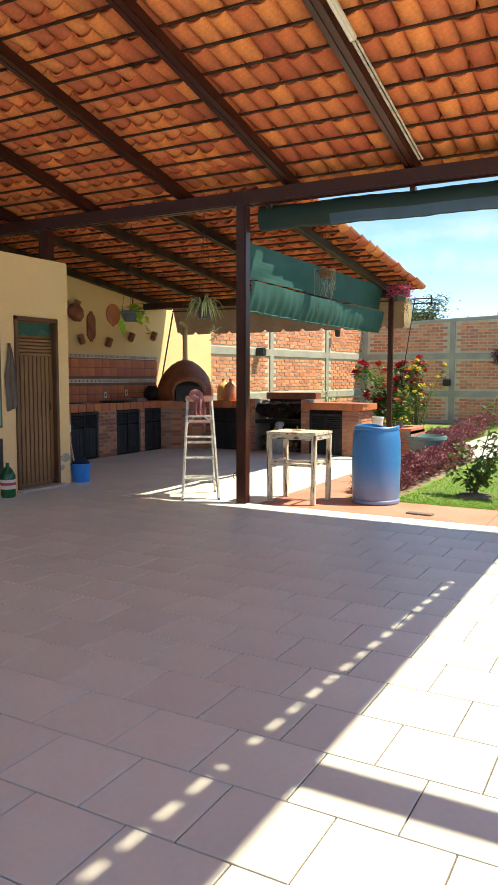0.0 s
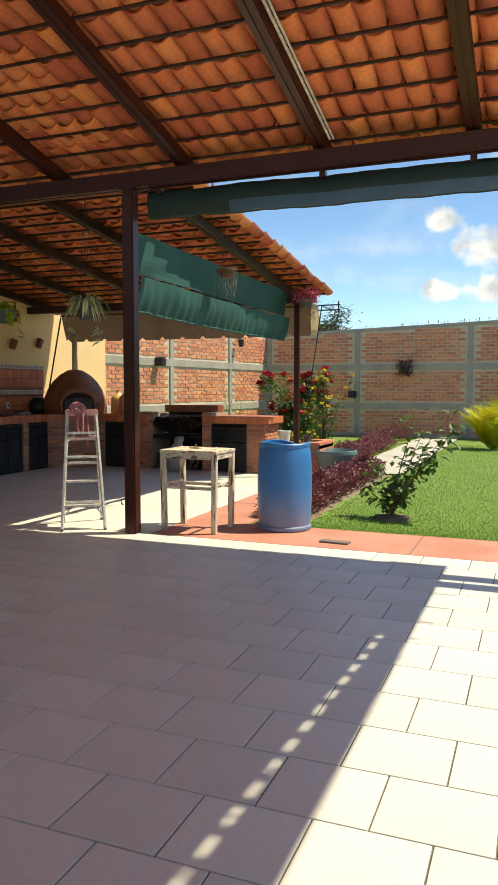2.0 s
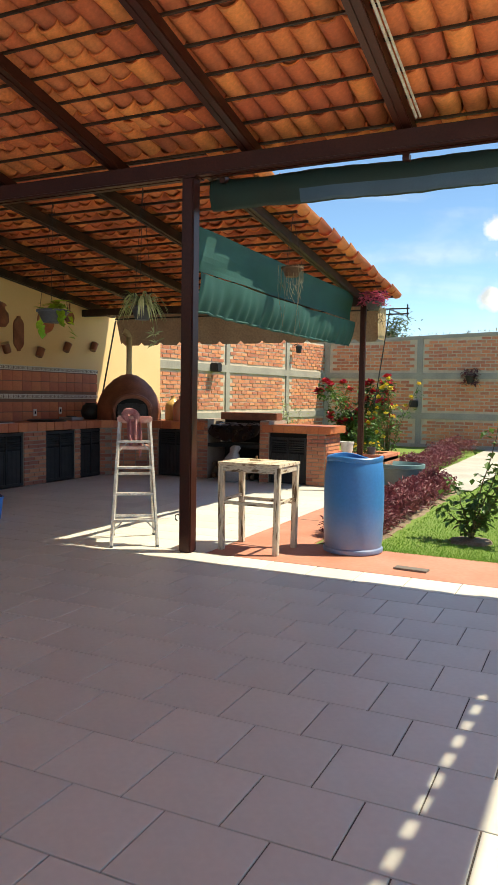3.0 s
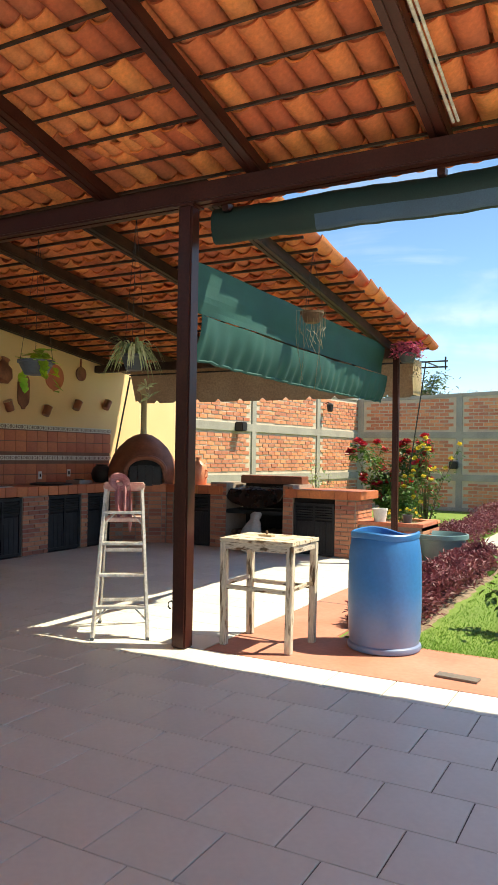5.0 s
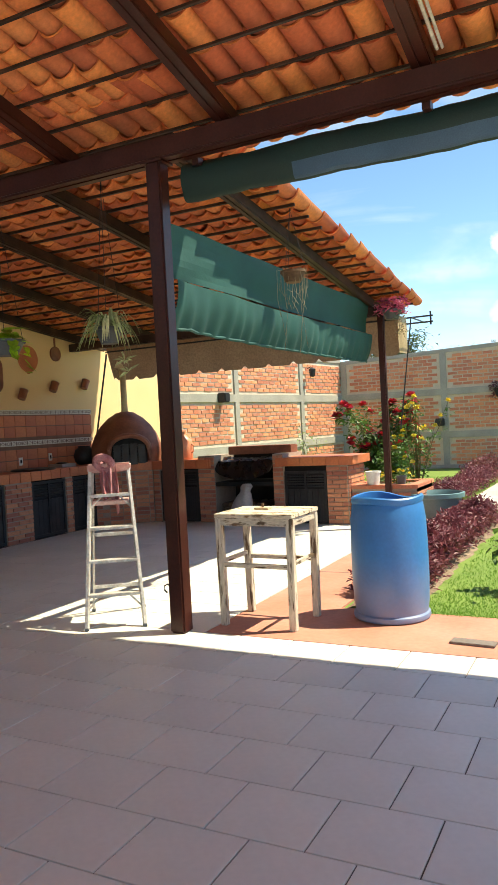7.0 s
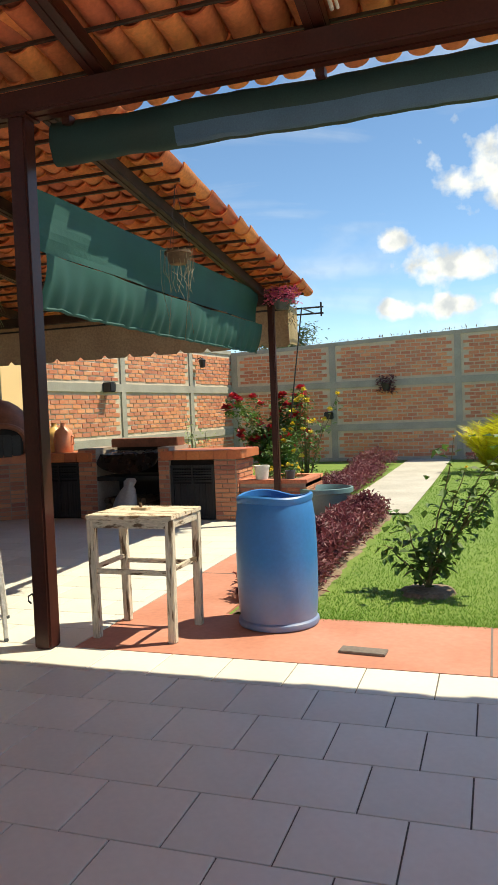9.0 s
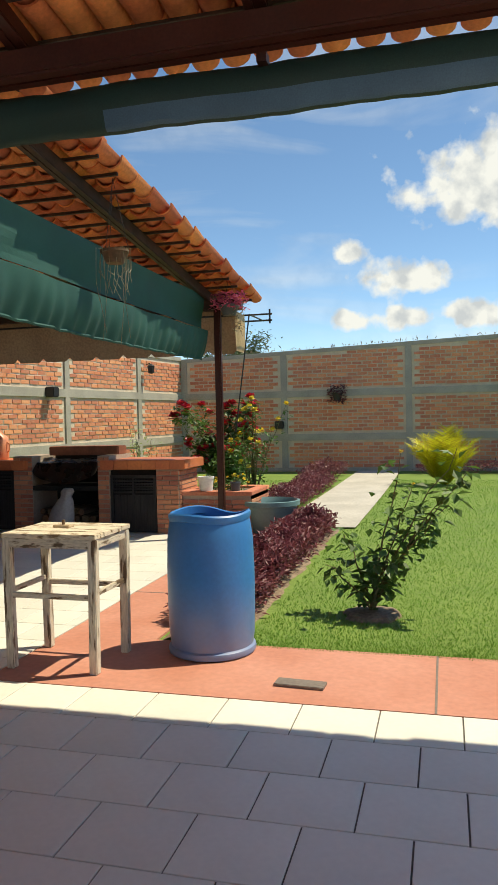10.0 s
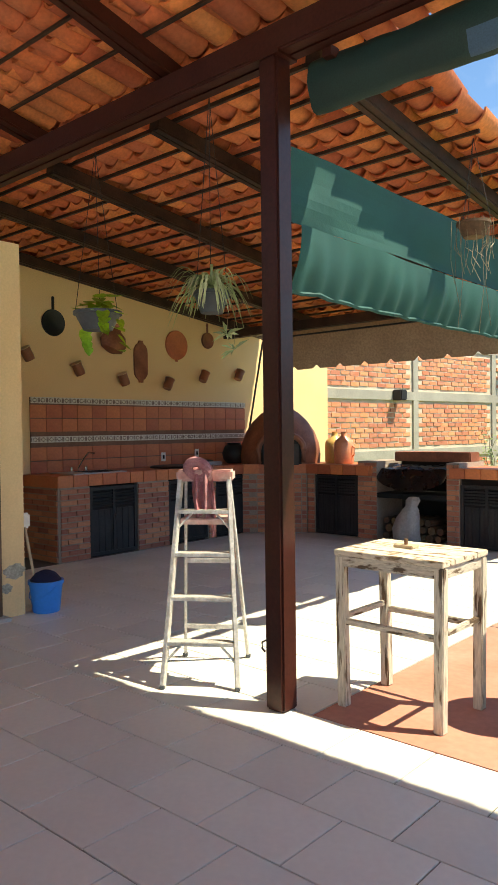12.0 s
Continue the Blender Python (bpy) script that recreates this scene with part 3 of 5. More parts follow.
main_post = post((-3.86, 7.19, 0), 3.225, 0.117, M["steel"], "glossy oxblood square steel post on the terrace edge", False)
bm = B()
tube(bm, [(-0.055, 0, 0.30), (-0.10, 0, 0.325), (-0.125, 0, 0.31), (-0.125, 0, 0.28), (-0.105, 0, 0.265)], 0.006, 6)
part("hook", bm, M["iron"], main_post, "small bent iron hook")
post((-6.67, 7.16, 2.83), 0.395, 0.14, M["steel"], "short oxblood steel post on the house wall", False)
post((-3.79, 12.10, 0), 2.74, 0.08, M["steel"], "dark brown square steel post by the planter")
post((2.6, 7.2, 0), 3.225, 0.15, M["steel"], "oxblood square steel post")
post((2.6, 3.45, 0), zr(3.45) - 0.165, 0.15, M["steel"], "oxblood square steel post")

# ---- kitchen roof frame ----
for x in (-3.93, -5.22, -6.42, -7.55, -8.70):
    steel_bar("kitchen_rafter", (x, 7.60, z2(7.60) - 0.075), (x, 12.80, z2(12.80) - 0.075), 0.10, 0.10, M["steel_old"], "brown steel rafter of the kitchen roof", "rafter")
steel_bar("kitchen_beam", (-8.88, 12.15, z2(12.15) - 0.185), (-3.5, 12.15, z2(12.15) - 0.185), 0.11, 0.11, M["steel_old"], "dark steel eave beam of the kitchen roof", "beam")
kitchen_battens = thing("kitchen_battens", (0, 0, 0), "thin brown battens of the kitchen roof", "battens", "", "structure")
y = 7.45
while y < 12.9:
    part("batten", box(B(), ((verge_x(y) - 8.9) / 2, y, z2(y) - 0.012), (verge_x(y) + 8.8, 0.024, 0.024)), M["steel_old"], kitchen_battens)
    y += 0.305

# ---- clay roof tiles: channel tiles below, cover tiles above ----
ROOF = {}


def tile_mesh(name, up):
    """A tapered half-round tile, 0.40 long, lower end at y 0, rising towards -y."""
    n, t = 9, 0.015
    vs, fs = [], []
    for yy, r, deep in ((0.0, 0.092 if up else 0.080, 0.82 if up else 0.78), (-0.40, 0.078 if up else 0.100, 0.82 if up else 1.0)):
        for rr in (r, r - t):
            for k in range(n + 1):
                a = math.pi * k / n
                vs.append((rr * math.cos(a), yy, (rr * math.sin(a) if up else -rr * math.sin(a)) * deep))
    w = n + 1
    for k in range(n):
        fs += [(k, k + 1, 2 * w + k + 1, 2 * w + k), (w + k, 3 * w + k, 3 * w + k + 1, w + k + 1), (k, w + k, w + k + 1, k + 1), (2 * w + k, 2 * w + k + 1, 3 * w + k + 1, 3 * w + k)]
    return quick(name, vs, fs, M["rooftile"], True)


CHANNEL, COVER = tile_mesh("channel_tile", False), tile_mesh("cover_tile", True)
for me in (CHANNEL, COVER):
    me.set_sharp_from_angle(angle=radians(50))


def joined(name, me, mats, parent, label):
    """Many copies of one mesh as a single mesh."""
    n = len(me.vertices)
    co = np.empty(n * 3)
    me.vertices.foreach_get("co", co)
    co = np.c_[co.reshape(-1, 3), np.ones(n)]
    faces = [tuple(p.vertices) for p in me.polygons]
    vs = np.concatenate([co @ np.array(m).T[:, :3] for m in mats]) if mats else np.zeros((0, 3))
    fs = [tuple(v + n * i for v in f) for i in range(len(mats)) for f in faces]
    me2 = quick(name, vs.tolist(), fs, list(me.materials), me.polygons[0].use_smooth)
    if me.polygons[0].use_smooth:
        me2.set_sharp_from_angle(angle=radians(50))
    ob = new(name, me2)
    ob.parent = parent
    return tagged(ob, label, "", "", "stuff")


def edge_x(y):
    """Right-hand verge of the main roof, slightly askew."""
    return 0.80 + 0.105 * (7.6 - y)


def slot(y):
    """How far inside the verge the open slot runs."""
    return 0.13 + 0.05 * (6.15 - y)


def tiled_roof(name, columns, y_low, y_high, zf, slope, label, near):
    """Rows of channel and cover tiles over a sloping plane. y_low(x) is the eave; columns are the x of the channels."""
    rng = random.Random(name)
    root = thing(name, (0, 0, 0), label, "roof", "", "structure")
    single, rest, covers = [], [], []
    tilt = Matrix.Rotation(-math.atan(slope), 4, "X")
    for x in columns:
        y = y_low(x)
        while y > y_high(x):
            z = zf(y)
            if x > edge_x(y) - max(slot(y), 0.06) - 0.205:
                y -= 0.305
                continue
            wob = Euler((rng.uniform(-.025, .025), rng.uniform(-.05, .05), rng.uniform(-.03, .03))).to_matrix().to_4x4()
            m = Matrix.Translation((x + rng.uniform(-.006, .006), y + rng.uniform(-.012, .012), z + 0.100 + rng.uniform(0, .006))) @ tilt @ wob
            (single if near(x, y) and len(single) < 300 else rest).append(m)
            m = Matrix.Translation((x + 0.0925 + rng.uniform(-.006, .006), y + rng.uniform(-.015, .015), z + 0.072 + rng.uniform(0, .006))) @ tilt @ wob
            covers.append(m)
            y -= 0.305
    # verge: solid at the eave, then two strips with a slot between them, bridged by short pieces
    bm = B()

    def strip(ya, yb, a, b):
        za, zb = zf(ya) + 0.05, zf(yb) + 0.05
        prism(bm, [(edge_x(ya) + a(ya), ya), (edge_x(ya) + b(ya), ya), (edge_x(yb) + b(yb), yb), (edge_x(yb) + a(yb), yb)], [za, za, zb, zb], [za + 0.025, za + 0.025, zb + 0.025, zb + 0.025])
    strip(7.80, 6.10, lambda y: -0.42, lambda y: 0.02)
    strip(6.10, -2.6, lambda y: -slot(y) - 0.36, lambda y: -slot(y) - 0.015)
    strip(6.10, -2.6, lambda y: -slot(y) + 0.015, lambda y: 0.02)
    y = 6.0
    while y > -2.5:
        box(bm, (edge_x(y) - slot(y), y, zf(y) + 0.062), (0.06, 0.07, 0.02), Matrix.Rotation(-math.atan(slope), 3, "X"))
        y -= 0.165
    part("verge", bm, M["rooftile"], root, "clay verge strip")
    ROOF[name] = (root, single)
    joined("tile_field", CHANNEL, rest, root, "clay channel tiles")
    joined("cover_tiles", COVER, covers, root, "clay cover tiles")


cols = [-8.955 + 0.185 * k for k in range(60)]
tiled_roof("main_roof", cols, lambda x: 7.78 if x > -3.95 else 7.32, lambda x: -2.6, lambda y: zr(y) + 0.105, SLOPE, "sloping roof of orange clay barrel tiles over the terrace", lambda x, y: -4.6 < x < -0.5 and y > 4.3)


def kitchen_roof():
    rng = random.Random(5)
    root = thing("kitchen_roof", (0, 0, 0), "sloping roof of orange clay barrel tiles over the kitchen", "roof", "", "structure")
    single, rest, covers = [], [], []
    tilt = Matrix.Rotation(math.atan(-0.118), 4, "X")
    for k in range(30):
        y = 12.98
        while y > 7.12:
            x = -8.89 + 0.185 * k + 0.028 * (y - 12.98) * k / 29
            m = Matrix.Translation((x + rng.uniform(-.008, .008), y + rng.uniform(-.02, .02), z2(y) + 0.098 + rng.uniform(0, .012))) @ tilt @ Euler((rng.uniform(-.03, .03), rng.uniform(-.07, .07), rng.uniform(-.05, .05))).to_matrix().to_4x4()
            (single if -5.6 < x and y < 11.5 else rest).append(m)
            if k < 29:
                covers.append(Matrix.Translation((x + 0.0925, y + rng.uniform(-.02, .02), z2(y) + 0.056 + rng.uniform(0, .008))) @ tilt)
            y -= 0.305
    ROOF["kitchen_roof"] = (root, single)
    joined("tile_field", CHANNEL, rest, root, "clay channel tiles")
    joined("cover_tiles", COVER, covers, root, "clay cover tiles")


kitchen_roof()

# ---- canvas: rolled front blind, green side blind, brown valance ----
bm = B()
NU, NV = 160, 20


def roll(u, v):
    x = -3.74 + 6.3 * u
    a = 2 * math.pi * v
    hz = 0.120 + 0.014 * noise.noise((x * 2.3, 0, 1)) + 0.008 * noise.noise((x * 7, 3, 1))
    bulge = 1 + 0.16 * noise.noise((x * 3.1, math.cos(a) * 1.5, math.sin(a) * 1.5))
    sag = -0.02 * math.sin(math.pi * u) + 0.012 * noise.noise((x * 1.7, 8, 0))
    c, s = math.cos(a), math.sin(a)
    return Vector((x, 7.37 + 0.075 * c * bulge, 3.108 + sag + hz * s * (0.9 + 0.1 * bulge) - (0.02 if s < -0.6 else 0)))


rings = [[bm.verts.new(roll(i / NU, j / NV)) for j in range(NV)] for i in range(NU + 1)]
for i in range(NU):
    for j in range(NV):
        f = bm.faces.new((rings[i][j], rings[i][(j + 1) % NV], rings[i + 1][(j + 1) % NV], rings[i + 1][j]))
        x = -3.74 + 6.3 * i / NU
        f.material_index = 1 if x > -2.95 and 11 <= j <= 13 else 0
bm.faces.new(rings[0])
bm.faces.new(rings[-1])
blind = thing("rolled_blind", (0, 0, 0), "rolled-up dark green and blue canvas blind under the front beam", "blind")
part("canvas_roll", bm, [M["green_dark"], M["blue_canvas"]], blind, "", True)
for x in (-3.6, -2.04, -0.81, 0.45, 1.8):
    part("bracket", box(B(), (x, 7.30, 3.20), (0.05, 0.07, 0.05)), M["steel"], blind, "small steel bracket")


def green_blind():
    ob = thing("green_blind", (0, 0, 0), "faded green canvas side blind with a hanging flap", "blind")
    X, Y0, Y1 = -3.94, 7.42, 12.05
    bm = B()
    sheet(bm, lambda u, v: (X - 0.04 * v + 0.02 * noise.noise((u * 6, v * 2, 0)), Y0 + (Y1 - Y0) * u, 2.88 + 0.004 * math.sin(9 * u) - 0.38 * v), 60, 8)
    part("upper_band", bm, M["green"], ob, "flat green canvas band")

    def flap(u, v):
        fold = 0.016 * math.sin(u * 150 + 2 * noise.noise((u * 8, 0, 0))) * v + 0.03 * noise.noise((u * 9, v, 4))
        return (X + 0.045 - 0.085 * v + 0.02 * math.sin(math.pi * v) + fold * 0.8, Y0 + 0.02 + (Y1 - Y0 - 0.02) * u, 2.47 - (0.335 + 0.012 * math.sin(u * 95) * 0.4) * v - 0.02 * math.sin(math.pi * u))
    bm = B()
    sheet(bm, flap, 220, 10)
    part("flap", bm, M["green"], ob, "pleated green canvas flap", True)
    bm = B()
    tube(bm, [flap(k / 40, 1.0) for k in range(41)], 0.013, 6)
    part("hem", bm, M["green"], ob, "rolled green hem")


green_blind()


def valance():
    ob = thing("brown_valance", (0, 0, 0), "brown canvas valance with a scalloped hem", "awning")
    bm = B()
    X0, X1 = -8.30, -3.62

    def f(u, v):
        x = X0 + (X1 - X0) * u
        ph = (x * 2.6) % 1.0
        hem = 0.05 * max(0.0, 1 - abs(ph - 0.5) * 7)
        z = 2.76 - 0.54 * v + (hem if v == 1 else 0)
        return (x, 12.30 + 0.18 * v + 0.03 * noise.noise((x * 2, v, 0)), z + 0.008 * noise.noise((x * 3, 0, 1)))
    sheet(bm, f, 260, 5)
    part("cloth", bm, M["brown_canvas"], ob, "", True)
    bm = B()
    sheet(bm, lambda u, v: (X1 + 0.02 * noise.noise((u * 3, v, 2)), 12.30 + 0.40 * u, 2.72 - 0.48 * v), 8, 5)
    part("side_cloth", bm, M["brown_canvas"], ob)
    bm = B()
    tube(bm, [(X0, 12.28, 2.665), (X1, 12.28, 2.665)], 0.012)
    part("rail", bm, M["iron"], ob, "dark rail")
    for pts in ([(-3.44, 12.25, 2.66), (-3.62, 12.18, 1.25)], [(-3.42, 12.9, 2.66), (-3.44, 12.25, 2.66)]):
        part("strut", tube(B(), pts, 0.009, 6), M["iron"], ob, "thin black strut")
    part("strut", tube(B(), [(-8.30, 12.30, 2.64), (-8.62, 12.25, 1.0)], 0.014, 6), M["iron"], ob, "thin black strut")


valance()
bm = B()
for z in (2.66, 2.74):
    tube(bm, [(-3.95, 12.86, z), (-3.30, 12.86, z)], 0.012, 6)
tube(bm, [(-3.33, 12.86, 2.62), (-3.33, 12.86, 2.80)], 0.012, 6)
solid("eave_bracket", bm, M["iron"], "black iron bracket at the eave corner", "bracket", "")

# ---- outdoor kitchen ----
def brick_pier(parent, x0, x1, y0, y1, z0, z1, face):
    """A pier of small facing bricks over a mortar core; face 'x' shows +x, 'y' shows -y."""
    part("pier_core", box(B(), ((x0 + x1) / 2, (y0 + y1) / 2, (z0 + z1) / 2), (x1 - x0, y1 - y0, z1 - z0)), M["mortar_grey"], parent, "grey mortar core")
    rng = random.Random(int(1000 * (x0 + y0)))
    z, row = z0 + 0.035, 0
    while z < z1 - 0.02:
        lo, hi = (y0, y1) if face == "x" else (x0, x1)
        s = lo
        first = True
        while s < hi - 0.02:
            w = min((0.10 if row % 2 and first else 0.20) + rng.uniform(-.02, .02), hi - s)
            first = False
            bw = w - 0.012
            c = (x1 + 0.002, s + w / 2, z) if face == "x" else (s + w / 2, y0 - 0.002, z)
            sz = (0.024, bw, 0.046) if face == "x" else (bw, 0.024, 0.046)
            KB.append((parent, Matrix.Translation(c) @ Matrix.Diagonal((*sz, 1))))
            s += w
        z += 0.060
        row += 1


KB = []
KBRICK = quick("facing_brick", [(x * .5, y * .5, z * .5) for x in (-1, 1) for y in (-1, 1) for z in (-1, 1)], [(0, 1, 3, 2), (4, 6, 7, 5), (0, 4, 5, 1), (2, 3, 7, 6), (0, 2, 6, 4), (1, 5, 7, 3)], M["brick_dark"])


def cupboard_door(parent, c, w, h, face):
    """A black plank door with a louvred head, in a thin frame."""
    r = Matrix.Rotation(radians(90), 3, "Z") if face == "x" else Matrix.Identity(3)
    c = Vector(c)

    def at(x, y, z):
        return c + r @ Vector((x, y, z))
    bm = B()
    box(bm, at(0, 0.02, 0), (w, 0.02, h), r)
    leaf = part("cupboard_door", bm, M["dark"], parent, "black wooden cupboard door")
    bm = B()
    for sx in (-1, 1):
        box(bm, at(sx * (w / 2 - 0.018), 0, 0), (0.036, 0.03, h), r)
    for sz in (-1, 1):
        box(bm, at(0, 0, sz * (h / 2 - 0.018)), (w, 0.032, 0.036), r)
    box(bm, at(0, -0.002, 0), (0.03, 0.03, h), r)
    part("frame", bm, M["black_door"], leaf)
    for k in range(5):
        part("louvre", box(B(), at(0, 0.004, h / 2 - 0.07 - 0.035 * k), (w - 0.07, 0.018, 0.026), r @ Matrix.Rotation(0.5, 3, "X")), M["black_door"], leaf)
    n = max(3, int(w / 0.09))
    for k in range(n):
        part("plank", box(B(), at(-w / 2 + 0.04 + (w - 0.08) * (k + 0.5) / n, 0.005, -0.11), ((w - 0.08) / n - 0.006, 0.016, h - 0.29), r), M["black_door"], leaf)
    part("latch", box(B(), at(0.02, -0.022, 0.02), (0.016, 0.014, 0.07), r, 0.003), M["iron"], leaf)


sideboard = thing("brick_counter", (0, 0, 0), "brick kitchen counter with black doors along the yellow wall", "counter")
FX = -8.20
# solid body in near-black: the shade inside the counter is its colour
part("carcass", box(B(), (-8.57, 10.35, 0.40), (0.62, 3.0, 0.80)), M["dark"], sideboard, "inner counter body painted near-black as shade")
for y0, y1 in ((8.84, 9.22), (9.90, 10.38), (11.06, 11.20), (11.80, 11.95)):
    brick_pier(sideboard, -8.86, FX, y0, y1, 0.0, 0.80, "x")
brick_pier(sideboard, -8.86, FX - 0.002, 8.815, 8.838, 0.0, 0.80, "y")
for y0, y1 in ((9.22, 9.90), (10.38, 11.06), (11.20, 11.80)):
    cupboard_door(sideboard, (FX - 0.02, (y0 + y1) / 2, 0.40), y1 - y0 - 0.02, 0.76, "x")
top = thing("worktop", (0, 0, 0), "terracotta tiled worktop with a thick tiled edge", "worktop")
part("slab", prism(B(), [(-8.88, 8.80), (-8.19, 8.80), (-8.19, 11.72), (-7.52, 12.24), (-6.50, 12.24), (-6.50, 12.98), (-8.88, 12.98)], 0.802, 0.925), M["terracotta"], top)
y = 8.80
while y < 11.7:
    part("edge_tile", box(B(), (-8.182, y + 0.096, 0.865), (0.016, 0.186, 0.126), None, 0.003), M["terracotta"], top)
    y += 0.195
x = -7.5
while x < -6.55:
    part("edge_tile", box(B(), (x + 0.096, 12.232, 0.865), (0.186, 0.016, 0.126), None, 0.003), M["terracotta"], top)
    x += 0.195
for k in range(4):
    a, b = Vector((-8.18, 11.73, 0)), Vector((-7.52, 12.232, 0))
    c = a.lerp(b, (k + 0.5) / 4)
    part("edge_tile", box(B(), (c.x, c.y, 0.865), (0.195, 0.016, 0.126), Matrix.Rotation(math.atan2(b.y - a.y, b.x - a.x), 3, "Z"), 0.003), M["terracotta"], top)

# grill block: black cupboard, open hearth, end cupboard
grill = thing("brick_grill", (0, 0, 0), "brick barbecue block with an open hearth and black doors", "barbecue")
# both bodies are near-black to stand for shade behind the doors
part("carcass", box(B(), (-7.05, 12.66, 0.40), (0.96, 0.66, 0.79)), M["dark"], grill, "inner body painted near-black as shade")
part("end_body", box(B(), (-4.95, 12.66, 0.40), (0.9, 0.66, 0.79)), M["dark"], grill, "inner body painted near-black as shade")
for x0, x1, z1 in ((-6.72, -6.44, 0.98), (-5.50, -5.34, 0.98), (-4.70, -4.40, 0.80), (-7.52, -7.40, 0.80)):
    brick_pier(grill, x0, x1, 12.28, 12.95, 0.0, z1, "y")
brick_pier(grill, -4.70, -4.398, 12.285, 12.95, 0.0, 0.79, "x")
cupboard_door(grill, (-7.06, 12.30, 0.40), 0.66, 0.76, "y")
cupboard_door(grill, (-5.02, 12.30, 0.37), 0.62, 0.72, "y")
part("back_wall", box(B(), (-5.97, 12.93, 0.52), (0.95, 0.06, 1.04)), M["dark"], grill, "sooty hearth back")
part("hearth_shelf", box(B(), (-5.97, 12.6, 0.56), (0.95, 0.64, 0.06)), M["dark"], grill, "sooty hearth shelf")
part("chimney_lip", box(B(), (-5.86, 12.72, 1.035), (1.02, 0.26, 0.12), None, 0.01), M["clay"], grill, "dark tiled lip behind the hearth")
part("end_top", box(B(), (-4.87, 12.60, 0.865), (1.14, 0.74, 0.115), None, 0.006), M["terracotta"], grill, "terracotta tiled top")
for k in range(6):
    part("edge_tile", box(B(), (-5.345 + 0.19 * k, 12.222, 0.865), (0.184, 0.014, 0.118), None, 0.003), M["terracotta"], grill)
rng = random.Random(4)
for k in range(20):
    cx, cz = -6.36 + 0.115 * (k % 7) + 0.03 * (k // 7 % 2), 0.055 + 0.095 * (k // 7)
    bm = B()
    tube(bm, [(cx, 12.34 + rng.uniform(0, .05), cz), (cx + rng.uniform(-.02, .02), 12.85, cz)], rng.uniform(0.038, 0.052), 9)
    log = solid("log", bm, M["firewood"], "split firewood log stacked under the barbecue", "firewood", "")
    log["group"] = "firewood under the barbecue"
bm = B()


def plastic(u, v):
    x = -6.42 + 0.92 * u
    y = 12.24 + 0.6 * v
    drop = (0.10 + 0.16 * math.sin(math.pi * u) ** 0.6) * max(0, 1 - v * 5) + 0.02
    return (x, y - 0.03 * math.sin(math.pi * u) * (1 - v), 0.91 - drop + 0.035 * noise.noise((u * 4, v * 3, 1)) + 0.03 * v + 0.012 * noise.noise((u * 13, v * 9, 1)))


sheet(bm, plastic, 60, 30)
solid("plastic_sheet", bm, M["bin_bag"], "crumpled black plastic sheet over the barbecue grill", "plastic sheet", "", True)


def sack(loc):
    bm = B()
    prof = [(0.12, 0.0), (0.165, 0.05), (0.17, 0.2), (0.15, 0.32), (0.10, 0.42), (0.07, 0.47), (0.09, 0.54), (0.06, 0.58)]
    lathe(bm, prof, 28, (0, 0, 0), lambda a, z: 1 + 0.14 * noise.noise((math.cos(a) * 2.2, math.sin(a) * 2.2, z * 6)) + 0.05 * math.sin(7 * a + 9 * z))
    for v in bm.verts:
        v.co.x += 0.30 * max(0, v.co.z - 0.25)
        v.co.y *= 0.7
    ob = solid("sack", bm, M["bag"], "grey plastic sack tied at the top", "sack", "", True)
    ob.matrix_world = pose(*loc)


sack((-5.93, 12.10, 0))


def oven():
    ob = thing("clay_oven", (-8.10, 12.42, 0), "dome-shaped brown clay oven on a brick corner base", "oven", turn=40)
    bm = B()
    lathe(bm, [(0.56, 0.925), (0.565, 1.05), (0.54, 1.2), (0.48, 1.36), (0.39, 1.50), (0.27, 1.62), (0.14, 1.70), (0.0, 1.73)], 40, (0, 0, 0), lambda a, z: 1 + 0.02 * noise.noise((math.cos(a) * 2, math.sin(a) * 2, z * 2)))
    part("dome", bm, M["clay"], ob, "brown clay dome", True)
    arch = [(-0.27, 0.93)] + [(-0.27 * math.cos(math.pi * k / 12), 1.12 + 0.20 * math.sin(math.pi * k / 12)) for k in range(13)] + [(0.27, 0.93)]
    bm = B()
    a = [bm.verts.new((x, -0.585, z)) for x, z in arch]
    b = [bm.verts.new((x, -0.15, z)) for x, z in arch]
    for k in range(len(arch) - 1):
        bm.faces.new((a[k], a[k + 1], b[k + 1], b[k]))
    bm.faces.new(a)
    part("mouth", bm, M["dark"], ob, "sooty black mouth")
    bm = B()
    tube(bm, [(x * 1.10, -0.57, z + 0.02) for x, z in arch], 0.045, 8)
    part("mouth_rim", bm, M["clay"], ob, "rounded clay rim", True)
    bm = B()
    for k in range(4):
        box(bm, (-0.18 + 0.12 * k, -0.598, 1.06), (0.112, 0.018, 0.26 + 0.06 * math.sin(math.pi * (k + .5) / 4)))
    part("oven_door", bm, M["iron"], ob, "black board closing the mouth")
    bm = B()
    tube(bm, [(0, 0.0, 1.66), (0.0, 0.0, 2.36), (-0.03, 0, 2.44), (-0.10, 0, 2.47)], 0.055, 12)
    part("flue", bm, M["cream"], ob, "cream painted flue pipe", True)


